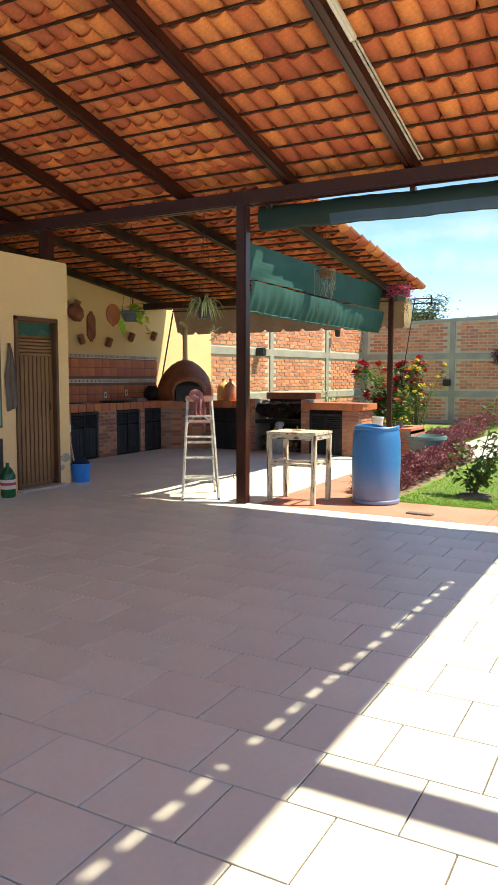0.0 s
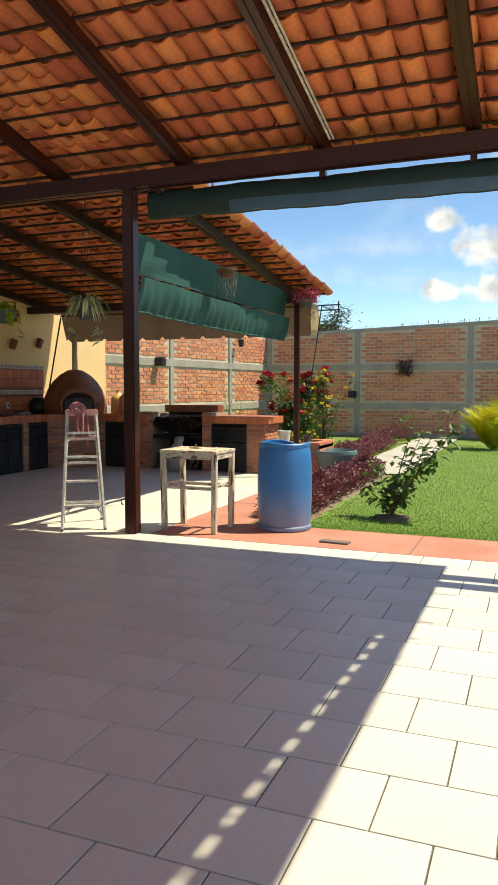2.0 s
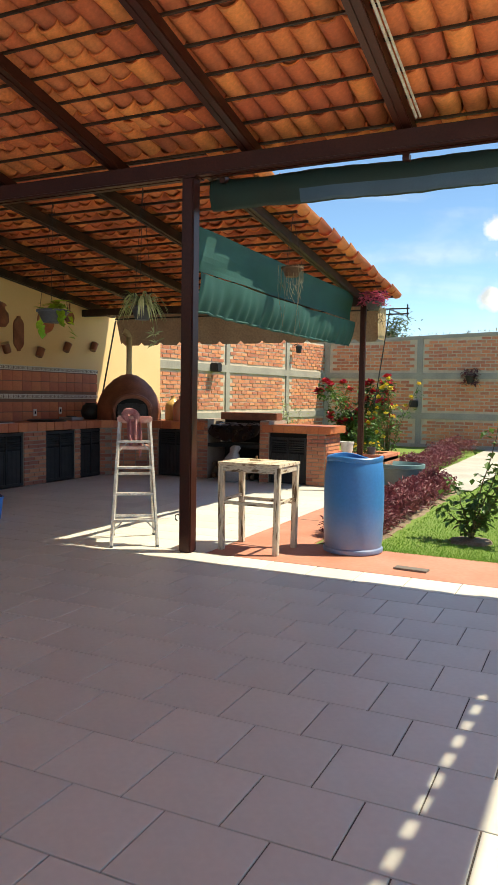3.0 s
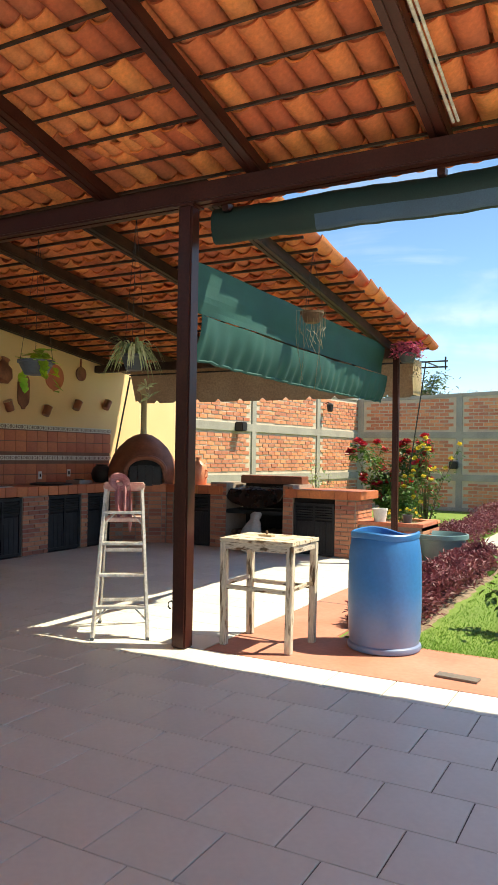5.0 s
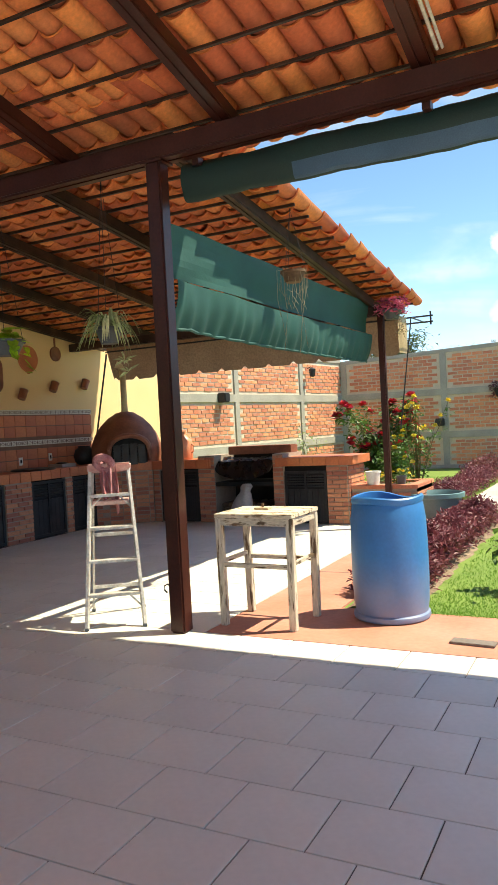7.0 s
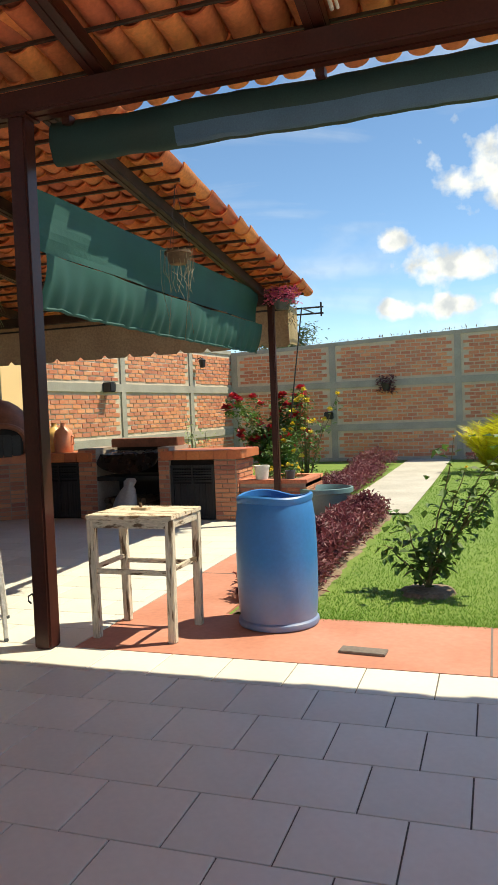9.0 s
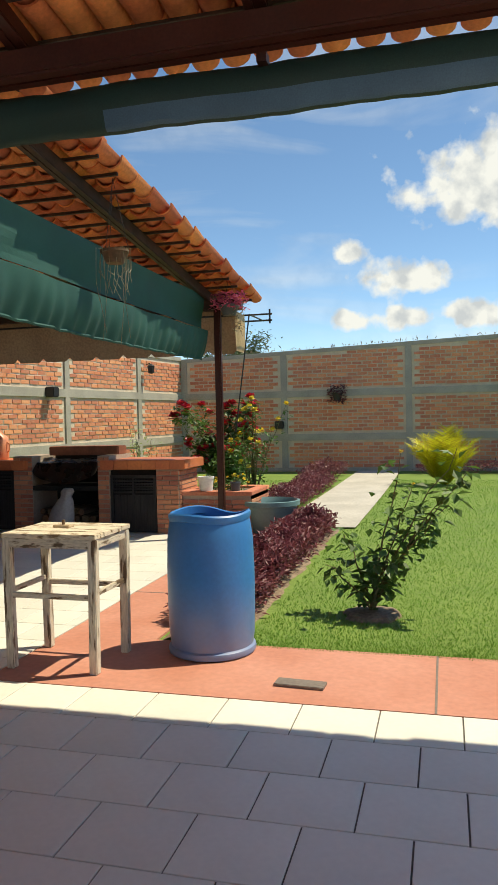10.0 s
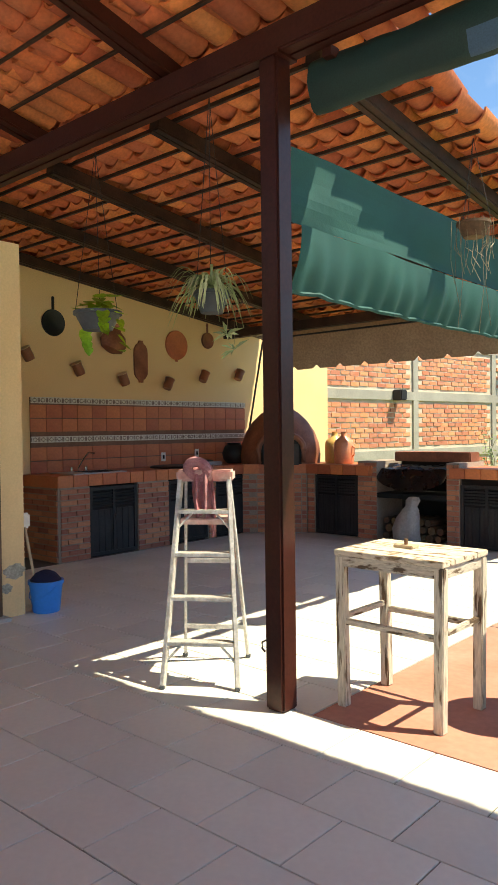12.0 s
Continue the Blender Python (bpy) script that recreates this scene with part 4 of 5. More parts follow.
oven()
base = thing("oven_base", (0, 0, 0), "round-cornered brick base below the clay oven", "oven base")
part("core", prism(B(), [(-8.22, 11.74), (-7.53, 12.27), (-7.53, 12.9), (-8.86, 12.9), (-8.86, 11.9), (-8.22, 11.9)], 0, 0.80), M["mortar_grey"], base)
a, b = Vector((-8.22, 11.74, 0)), Vector((-7.53, 12.27, 0))
d = (b - a).normalized()
nn = Vector((d.y, -d.x, 0))
for row in range(13):
    s = 0.0 if row % 2 else -0.1
    while s < (b - a).length:
        w = min(0.2, (b - a).length - s) if s >= 0 else 0.1
        s = max(s, 0)
        c = a + d * (s + w / 2) + nn * 0.004 + Vector((0, 0, 0.035 + 0.06 * row))
        KB.append((base, Matrix.Translation(c) @ Matrix.Rotation(math.atan2(d.y, d.x), 4, "Z") @ Matrix.Diagonal((w - .012, 0.024, 0.046, 1))))
        s += 0.2

# tiled splashback on the kitchen wall
splash = thing("splashback", (0, 0, 0), "terracotta tiled splashback with two white patterned borders", "tiles", "", "structure")
part("backing", box(B(), (-8.893, 10.73, 1.36), (0.012, 3.60, 0.87)), M["wall_grout"], splash, "grout backing")
bm = B()
box(bm, (0, 0, 0), (0.010, 0.212, 0.152), None, 0.002)
ST = mesh_of(bm, "wall_tile", M["terracotta"])
bm = B()
box(bm, (0, 0, 0), (0.010, 0.106, 0.072), None, 0.002)
BT = mesh_of(bm, "border_tile", M["border"])
bm = B()
for k in range(8):
    a = 2 * math.pi * k / 8
    box(bm, (0, 0.024 * math.cos(a), 0.020 * math.sin(a)), (0.002, 0.014, 0.009), Matrix.Rotation(-a, 3, "X"))
for sy in (-1, 1):
    box(bm, (0, sy * 0.046, 0), (0.002, 0.010, 0.05))
MT = mesh_of(bm, "motif", M["border_ink"])
for z, h in ((0.995, 0.135), (1.148, 0.152), (1.475, 0.152), (1.635, 0.152)):
    for k in range(17):
        piece("wall_tile", ST, Matrix.Translation((-8.884, 8.94 + 0.106 + 0.2135 * k - 0.02, z)) @ Matrix.Diagonal((1, 0.985, h / 0.156, 1)), splash)
for z in (1.312, 1.762):
    for k in range(34):
        bt = piece("border_tile", BT, Matrix.Translation((-8.883, 8.93 + 0.053 + 0.1067 * k, z)), splash)
        piece("motif", MT, Matrix.Translation((0.0058, 0, 0)), bt)

# things on the worktop and the wall
sink = thing("kitchen_sink", (-8.52, 9.45, 0.925), "steel sink set in the worktop with a chrome tap", "sink")
part("rim", box(B(), (0, 0, 0.006), (0.46, 0.75, 0.012), None, 0.004), M["sink"], sink)
# no hollow here: a flat near-black box paints the bowl's shade
part("bowl", box(B(), (0.02, 0.1, 0.0065), (0.34, 0.42, 0.014)), M["dark"], sink, "shaded bowl")
bm = B()
tube(bm, [(-0.17, -0.02, 0.0), (-0.17, -0.02, 0.06), (-0.12, 0.02, 0.17), (-0.08, 0.06, 0.23), (-0.05, 0.12, 0.22)], 0.009, 8)
part("spout", bm, M["chrome"], sink, "", True)
for s in (-0.1, 0.1):
    part("tap_handle", box(B(), (-0.17, -0.02 + s, 0.04), (0.03, 0.03, 0.05), None, 0.006), M["chrome"], sink)
bm = B()
lathe(bm, [(0.30, 0.925), (0.31, 0.935), (0.29, 0.95), (0.25, 0.955)], 32, (-8.50, 10.75, 0))
solid("griddle", bm, M["iron"], "round black iron griddle on the worktop", "griddle", "")
stove = thing("camping_stove", (-8.50, 11.35, 0.925), "small pale camping stove on the worktop", "stove")
part("stove_body", box(B(), (0, 0, 0.03), (0.28, 0.30, 0.05), None, 0.008), M["sink"], stove)
part("burner", lathe(B(), [(0.08, 0.055), (0.09, 0.065), (0.05, 0.075)], 16), M["iron"], stove)
bm = B()
lathe(bm, [(0.10, 0), (0.15, 0.05), (0.17, 0.14), (0.14, 0.23), (0.09, 0.27), (0.10, 0.29)], 24, (-8.62, 12.02, 0.925))
solid("black_pot", bm, M["iron"], "round black cooking pot beside the oven", "pot", "", True)
for y, z in ((10.91, 1.05), (11.53, 1.08)):
    ob = thing("wall_socket", (-8.876, y, z), "small cream wall socket on the tiles", "socket", "wall sockets")
    part("plate", box(B(), (0, 0, 0), (0.012, 0.075, 0.115), None, 0.003), M["paper"], ob)
    # socket holes are a near-black box, their shade painted
    part("outlet", box(B(), (0.007, 0, 0), (0.003, 0.03, 0.05)), M["dark"], ob)


def wall_disc(name, y, z, r, mat, label, category, handle=0.0, squash=1.0):
    ob = thing(name, (-8.898, y, z), label, category, "utensils on the wall")
    bm = B()
    lathe(bm, [(r * 0.96, 0.0), (r, 0.012), (r * 0.97, 0.03), (r * 0.88, 0.022), (0.0, 0.016)], 28)
    bmesh.ops.transform(bm, matrix=Matrix.Rotation(radians(90), 4, "Y") @ Matrix.Diagonal((squash, 1, 1, 1)), verts=bm.verts)
    part("plate", bm, mat, ob, "", True)
    if handle:
        part("handle", box(B(), (0.012, 0, r + handle / 2 - 0.01), (0.018, 0.035, handle), None, 0.006), mat, ob)
    else:
        part("ear", box(B(), (0.012, 0, -r - 0.008), (0.016, 0.05, 0.03), None, 0.005), mat, ob)


wall_disc("frying_pan", 9.25, 2.66, 0.155, M["iron"], "black iron frying pan hung on the yellow wall", "pan", 0.16)
wall_disc("clay_griddle", 11.18, 2.55, 0.20, M["terracotta"], "round brown clay griddle hung on the yellow wall", "griddle")
wall_disc("small_pan", 11.78, 2.66, 0.115, M["clay"], "small brown pan hung on the yellow wall", "pan", 0.14)
bm = B()
half = [(0.03, 0.27), (0.035, 0.24), (0.075, 0.21), (0.105, 0.16), (0.11, 0.10)]
half = half + [(y, -z) for y, z in half[::-1]]
prism(bm, half + [(-y, z) for y, z in half[::-1]], 0.0, 0.024)
bmesh.ops.transform(bm, matrix=Matrix(((0, 0, 1, 0), (1, 0, 0, 0), (0, 1, 0, 0), (0, 0, 0, 1))), verts=bm.verts)
board = solid("cutting_board", bm, M["clay"], "long brown clay board hung on the yellow wall", "board", "")
board.matrix_world = pose(-8.895, 10.55, 2.29)
bm = B()
lathe(bm, [(0.05, 0), (0.15, 0.04), (0.19, 0.13), (0.15, 0.24), (0.07, 0.29), (0.06, 0.33), (0.08, 0.36)], 28)
bmesh.ops.transform(bm, matrix=Matrix.Rotation(radians(-18), 4, "X") @ Matrix.Diagonal((0.55, 1, 1, 1)), verts=bm.verts)
jar = solid("clay_jug", bm, M["clay"], "round-bellied brown clay jug hung on the wall", "jug", "", True)
jar.matrix_world = pose(-8.79, 10.0, 2.36)


def mug(y, z, tilt):
    ob = thing("clay_mug", (-8.84, y, z), "brown glazed clay mug hung tilted on the wall", "mug", "mugs on the wall")
    bm = B()
    lathe(bm, [(0.055, -0.075), (0.062, -0.03), (0.060, 0.03), (0.066, 0.075), (0.056, 0.075), (0.05, 0.0), (0.0, -0.05)], 20)
    cup = part("cup", bm, M["mug"], ob, "", True)
    bm = B()
    tube(bm, [(-0.055, 0, 0.045), (-0.085, 0, 0.03), (-0.085, 0, -0.03), (-0.055, 0, -0.045)], 0.009, 6)
    part("mug_handle", bm, M["mug"], ob)
    bm = B()
    lathe(bm, [(0.062, 0.068), (0.069, 0.072), (0.069, 0.079), (0.062, 0.082)], 20)
    part("rim", bm, M["handle"], ob, "pale unglazed rim")
    ob.matrix_world = pose(-8.83, y, z, tilt, 0, 0)


for y, z, t in ((8.87, 2.27, 30), (9.55, 2.14, 28), (10.23, 2.045, 25), (10.98, 2.02, -25), (11.65, 2.145, -28), (12.38, 2.20, -28)):
    mug(y, z, t)


def water_jug(x, y, mat, hue):
    bm = B()
    lathe(bm, [(0.12, 0), (0.135, 0.02), (0.135, 0.26), (0.12, 0.31), (0.055, 0.36), (0.04, 0.38), (0.04, 0.42), (0.045, 0.43)], 24)
    ob = thing("water_jug", (x, y, 0.925), hue + " plastic water jug with a handle", "jug", "water jugs")
    part("bottle", bm, mat, ob, "", True)
    part("jug_handle", tube(B(), [(0.13, 0, 0.24), (0.165, 0, 0.22), (0.165, 0, 0.12), (0.13, 0, 0.10)], 0.012, 6), mat, ob)


water_jug(-7.16, 12.62, M["jug"], "orange")
water_jug(-7.40, 12.75, M["jug_yellow"], "amber")

# planter at the end of the grill
planter = thing("brick_planter", (0, 0, 0), "low brick planter with a terracotta rim beside the counter", "planter")
brick_pier(planter, -4.38, -3.50, 12.36, 13.25, 0, 0.47, "y")
brick_pier(planter, -4.38, -3.50, 12.362, 13.25, 0, 0.47, "x")
for c, s in (((-3.94, 12.42, 0.495), (0.92, 0.16, 0.05)), ((-3.94, 13.2, 0.495), (0.92, 0.14, 0.05)), ((-3.55, 12.8, 0.495), (0.14, 0.62, 0.05)), ((-4.33, 12.8, 0.495), (0.12, 0.62, 0.05))):
    part("rim", box(B(), c, s, None, 0.006), M["brick"], planter, "brick rim")
part("soil", box(B(), (-3.94, 12.8, 0.46), (0.7, 0.62, 0.05)), M["soil"], planter, "dark soil")


def flower_pot(x, y, z, r, h, mat, label):
    bm = B()
    lathe(bm, [(r * 0.8, 0), (r * 0.98, h * 0.86), (r * 1.06, h * 0.86), (r * 1.06, h), (r * 0.94, h), (r * 0.9, h * 0.8), (0, h * 0.8)], 24, (x, y, z))
    return solid("flower_pot", bm, mat, label, "pot", "", True)


flower_pot(-4.10, 12.44, 0.52, 0.10, 0.18, M["pot_white"], "white plastic flower pot on the planter rim")
flower_pot(-3.72, 12.46, 0.52, 0.065, 0.11, M["pot"], "small dark flower pot on the planter rim")

# ---- door, window and towel on the house wall ----
dr = thing("door_1", (-6.60, 6.86, 0), "brown steel plank door with louvres and a teal transom", "door", "", "structure")
for c, s in (((0, -0.335, 1.055), (0.09, 0.05, 2.11)), ((0, 0.335, 1.055), (0.09, 0.05, 2.11)), ((0, 0, 2.085), (0.09, 0.72, 0.05))):
    part("frame", box(B(), c, s, None, 0.006), M["door_frame"], dr, "dark brown frame")
part("back_panel", box(B(), (-0.06, 0, 1.05), (0.03, 0.62, 2.06)), M["door"], dr)
for k in range(9):
    part("plank", box(B(), (-0.03, -0.278 + 0.0695 * k, 0.86), (0.03, 0.058, 1.56), None, 0.004), M["door"], dr)
for k in range(5):
    part("louvre", box(B(), (-0.028, 0, 1.67 + 0.042 * k), (0.03, 0.60, 0.03), Matrix.Rotation(0.5, 3, "Y")), M["door"], dr)
part("transom_pane", box(B(), (-0.035, 0, 1.965), (0.012, 0.58, 0.15)), M["teal"], dr, "dark teal pane")
part("lock", box(B(), (-0.005, 0.25, 1.02), (0.03, 0.025, 0.09), None, 0.004), M["door_frame"], dr)
part("sill", box(B(), (0.05, 0, 0.012), (0.16, 0.76, 0.03), None, 0.004), M["marble"], dr, "pale stone sill")
bm = B()
sheet(bm, lambda u, v: (-6.565 + 0.02 * abs(math.sin(7 * u)) + 0.01 * math.sin(9 * v), 6.40 + (u - 0.5) * (0.03 + 0.13 * min(1, v * 2.2)) + 0.03 * v, 1.78 - 0.80 * v + 0.05 * u * v), 20, 30)
tw = solid("towel", bm, M["towel"], "grey towel hung from a nail beside the door", "towel", "", True)
win = thing("window_1", (-6.58, 5.75, 0), "pale teal window panel in the house wall", "window", "", "structure")
part("pane", box(B(), (0.012, 0.0, 1.5), (0.02, 1.0, 1.35)), M["teal_light"], win, "pale teal panel")
part("frame", box(B(), (0.004, 0.0, 1.5), (0.016, 1.06, 1.41)), M["door_frame"], win)
part("lower_panel", box(B(), (0.01, 0.02, 0.42), (0.02, 1.0, 0.5)), M["iron"], win, "dark lower panel")


def soda_bottle(loc):
    ob = thing("soda_bottle", loc, "green plastic bottle with a white and red label", "bottle")
    part("bottle_body", lathe(B(), [(0.075, 0), (0.085, 0.02), (0.085, 0.24), (0.06, 0.31), (0.02, 0.36), (0.018, 0.40)], 20), M["bottle"], ob, "", True)
    part("bottle_label", lathe(B(), [(0.086, 0.10), (0.087, 0.10), (0.087, 0.21), (0.086, 0.21)], 20), M["paper"], ob, "white label")
    part("label_stripe", lathe(B(), [(0.0875, 0.145), (0.088, 0.145), (0.088, 0.175), (0.0875, 0.175)], 20), M["label_red"], ob, "red stripe")


soda_bottle((-6.42, 6.20, 0))

bk = thing("bucket", (-6.54, 7.58, 0), "bright blue plastic bucket with rags in it", "bucket")
bm = B()
lathe(bm, [(0.10, 0), (0.105, 0.01), (0.128, 0.22), (0.138, 0.22), (0.138, 0.245), (0.124, 0.245), (0.10, 0.03), (0, 0.02)], 28)
part("pail", bm, M["bucket"], bk, "", True)
bm = B()
tube(bm, [(0.137 * math.cos(math.pi * k / 12), -0.137 * math.sin(math.pi * k / 12) * 0.9, 0.215 - 0.11 * math.sin(math.pi * k / 12)) for k in range(13)], 0.004, 5)
part("bail", bm, M["bucket"], bk)
bm = B()
lathe(bm, [(0.11, 0.20), (0.115, 0.25), (0.07, 0.30), (0.03, 0.32), (0, 0.32)], 22, (0, 0, 0), lambda a, z: 1 + 0.2 * noise.noise((3 * math.cos(a), 3 * math.sin(a), 9 * z)))
rg = solid("rag", bm, M["navy"], "navy and white rags heaped in the bucket", "rag", "", True)
rg.matrix_world = pose(-6.54, 7.58, 0)
mop = thing("mop", (-6.60, 7.52, 0.24), "mop with a pale wooden handle leaning on the wall", "mop")
part("mop_stick", tube(B(), [(0, 0, 0), (-0.05, -0.05, 0.42)], 0.011, 8), M["handle"], mop)
part("mop_head", box(B(), (-0.055, -0.052, 0.47), (0.05, 0.09, 0.12), None, 0.015), M["paper"], mop, "white mop socket")

# ---- loose things on the terrace ----
tb = thing("wooden_table", (-3.375, 7.62, 0), "small wooden table with flaking white paint", "table", turn=-1)
W, D, H = 0.60, 0.46, 0.79
bm = B()
for k in range(4):
    box(bm, (0, -D / 2 + D * (k + 0.5) / 4, H - 0.014 + 0.001 * (k % 2)), (W + 0.004 * (k % 2), D / 4 - 0.002, 0.028), None, 0.003)
part("tabletop", bm, M["top_white"], tb, "worn white plank top")
for sx in (-1, 1):
    for sy in (-1, 1):
        bm = B()
        box(bm, (sx * (W / 2 - 0.03), sy * (D / 2 - 0.03), (H - 0.03) / 2), (0.050, 0.050, H - 0.03), Matrix.Rotation(radians(0.7) * sx, 3, "Y"), 0.005)
        part("leg", bm, M["wood_white"], tb)
for sy in (-1, 1):
    part("apron", box(B(), (0, sy * (D / 2 - 0.02), H - 0.055), (W - 0.05, 0.022, 0.055), None, 0.003), M["rail_white"], tb)
    part("stretcher", box(B(), (0, sy * (D / 2 - 0.03), 0.43 if sy < 0 else 0.42), (W - 0.09, 0.022, 0.032), None, 0.004), M["rail_white"], tb)
for sx in (-1, 1):
    part("apron", box(B(), (sx * (W / 2 - 0.02), 0, H - 0.055), (0.022, D - 0.05, 0.055), None, 0.003), M["rail_white"], tb)
    part("stretcher", box(B(), (sx * (W / 2 - 0.03), 0, 0.45), (0.022, D - 0.09, 0.030), None, 0.004), M["rail_white"], tb)
wb = thing("wooden_block", (-3.42, 7.66, H), "small wooden block with a fitting on the table", "block")
part("block", box(B(), (0, 0, 0.008), (0.11, 0.07, 0.016), None, 0.003), M["handle"], wb)
part("fitting", tube(B(), [(0, 0, 0.016), (0, 0, 0.045)], 0.010, 8), M["firewood"], wb)

bar = thing("plastic_barrel", (-2.595, 7.97, 0), "blue plastic barrel with a cut open top, dusty below", "barrel")
bm = B()
lathe(bm, [(0.252, 0.050), (0.262, 0.12), (0.268, 0.30), (0.268, 0.52), (0.262, 0.70), (0.248, 0.80), (0.242, 0.815), (0.231, 0.81), (0.252, 0.66), (0.256, 0.4), (0.242, 0.06), (0.000, 0.05)], 56)
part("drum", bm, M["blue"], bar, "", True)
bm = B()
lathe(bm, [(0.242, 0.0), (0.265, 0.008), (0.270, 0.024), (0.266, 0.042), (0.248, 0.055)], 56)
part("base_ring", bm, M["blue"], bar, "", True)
bm = B()
lathe(bm, [(0.236, 0.805), (0.248, 0.812), (0.253, 0.83), (0.252, 0.85), (0.242, 0.860), (0.230, 0.855), (0.228, 0.81)], 56)
for v in bm.verts:
    a = math.atan2(v.co.y, v.co.x)
    v.co.z += 0.008 * math.sin(3 * a + 1) - 0.028 * max(0, math.cos(a - 1.2)) ** 6
bmesh.ops.delete(bm, geom=[f for f in bm.faces if len(f.verts) > 4], context="FACES")
part("rim", bm, M["blue"], bar, "cut blue rim", True)
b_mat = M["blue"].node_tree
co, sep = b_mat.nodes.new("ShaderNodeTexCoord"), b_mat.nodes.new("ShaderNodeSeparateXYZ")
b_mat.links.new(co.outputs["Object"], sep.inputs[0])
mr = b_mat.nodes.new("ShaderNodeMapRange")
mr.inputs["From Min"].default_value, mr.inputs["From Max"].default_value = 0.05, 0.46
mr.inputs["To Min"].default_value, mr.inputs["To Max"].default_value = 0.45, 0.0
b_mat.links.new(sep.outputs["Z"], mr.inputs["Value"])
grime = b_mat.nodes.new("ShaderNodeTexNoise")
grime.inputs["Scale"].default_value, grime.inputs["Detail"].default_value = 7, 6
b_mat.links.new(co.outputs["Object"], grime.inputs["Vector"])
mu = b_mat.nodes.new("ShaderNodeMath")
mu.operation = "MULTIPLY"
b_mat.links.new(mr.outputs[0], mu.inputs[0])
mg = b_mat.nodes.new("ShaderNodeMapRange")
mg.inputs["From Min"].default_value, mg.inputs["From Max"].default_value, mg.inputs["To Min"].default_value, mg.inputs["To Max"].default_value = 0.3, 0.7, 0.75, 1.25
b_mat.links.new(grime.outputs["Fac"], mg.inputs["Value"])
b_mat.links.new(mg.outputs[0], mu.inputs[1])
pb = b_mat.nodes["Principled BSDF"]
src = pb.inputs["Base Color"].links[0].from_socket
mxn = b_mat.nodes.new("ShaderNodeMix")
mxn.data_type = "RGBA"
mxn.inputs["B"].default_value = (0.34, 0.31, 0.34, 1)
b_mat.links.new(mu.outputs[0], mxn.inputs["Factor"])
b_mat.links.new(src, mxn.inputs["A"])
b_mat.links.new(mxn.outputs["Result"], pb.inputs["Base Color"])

solid("drain_plate", box(B(), (-1.95, 7.47, 0.008), (0.27, 0.10, 0.016), Matrix.Rotation(radians(-4), 3, "Z"), 0.003), M["plate"], "flat grey-brown plate lying on the red concrete", "plate", "")


def ladder():
    ob = thing("step_ladder", (-4.53, 7.35, 0), "aluminium step ladder with a pink top, standing open", "ladder", turn=35)
    H, FW, TW, DP = 1.16, 0.205, 0.135, 0.29

    def fr(s, z):
        k = z / H
        return Vector((s * (FW + (TW - FW) * k), -DP + (DP - 0.05) * k, z))

    def bk(s, z):
        k = z / H
        return Vector((s * (FW - 0.01 + (TW - FW) * k), DP + (-DP + 0.03) * k, z))
    for f, nm in ((fr, "front_rail"), (bk, "rear_rail")):
        for s in (-1, 1):
            p, q = f(s, 0), f(s, H - 0.03)
            w = (0.024, 0.036) if f is fr else (0.017, 0.024)
            bm = B()
            box(bm, (p + q) / 2, (w[0], w[1], (q - p).length), (q - p).to_track_quat("Z", "Y").to_matrix(), 0.003)
            rail = part(nm, bm, M["alu"], ob)
            part("foot", box(B(), p + Vector((0, 0, 0.012)), (0.028, 0.04, 0.022), None, 0.004), M["pot"], rail, "grey rubber foot")
    for k in range(4):
        z = 0.235 + 0.235 * k
        a, b = fr(-1, z), fr(1, z)
        bm = B()
        box(bm, (a + b) / 2 + Vector((0, 0.02, 0)), ((b - a).length, 0.075, 0.022), None, 0.003)
        part("step", bm, M["alu"], ob)
        if k in (0, 3):
            for s in (-1, 1):
                part("brace", tube(B(), [fr(s, z - 0.10), fr(s, z) * 1.0 + Vector((-s * 0.08, 0, -0.01))], 0.007, 6), M["alu"], ob)
    for z in (0.20, 0.62):
        part("rear_bar", box(B(), (bk(-1, z) + bk(1, z)) / 2, ((bk(1, z) - bk(-1, z)).length, 0.012, 0.028), None, 0.002), M["alu"], ob)
    part("paint_tray", box(B(), (0, 0.0, 0.885), (0.27, 0.22, 0.035), None, 0.006), M["pink"], ob, "pink folding tray")
    part("top_cap", box(B(), (0, -0.01, H - 0.02), (0.32, 0.14, 0.065), None, 0.012), M["pink"], ob, "faded pink plastic cap")


ladder()
bm = B()
cl = Matrix.Rotation(radians(35), 3, "Z")


def drape(u, v):
    a = (u - 0.5)
    w = 0.10 + 0.035 * math.sin(math.pi * v)
    fold = 0.022 * math.sin(16 * u + 3 * v) + 0.02 * noise.noise((u * 5, v * 4, 3))
    z = 1.165 + 0.03 * math.sin(math.pi * min(1, v * 4)) - 0.34 * max(0, v - 0.12) * (1 - 0.22 * math.sin(5 * u))
    p = cl @ Vector((-0.03 + a * w + 0.03 * v, 0.06 - 0.155 * min(1, v * 4.5) + fold * 0.9, 0))
    return (-4.53 + p.x, 7.37 + p.y, z + 0.012 * math.sin(20 * u))


sheet(bm, drape, 36, 30)
tube(bm, [(-4.53 + (cl @ Vector((-0.05 + 0.055 * math.cos(t), -0.085, 0))).x, 7.37 + (cl @ Vector((-0.05 + 0.055 * math.cos(t), -0.085 - 0.02 * math.sin(t), 0))).y, 1.175 + 0.045 * math.sin(t)) for t in [math.pi * k / 8 for k in range(-1, 18)]], 0.030, 8)
solid("cloth", bm, M["rag"], "faded pink cloth knotted over the ladder top", "cloth", "", True)

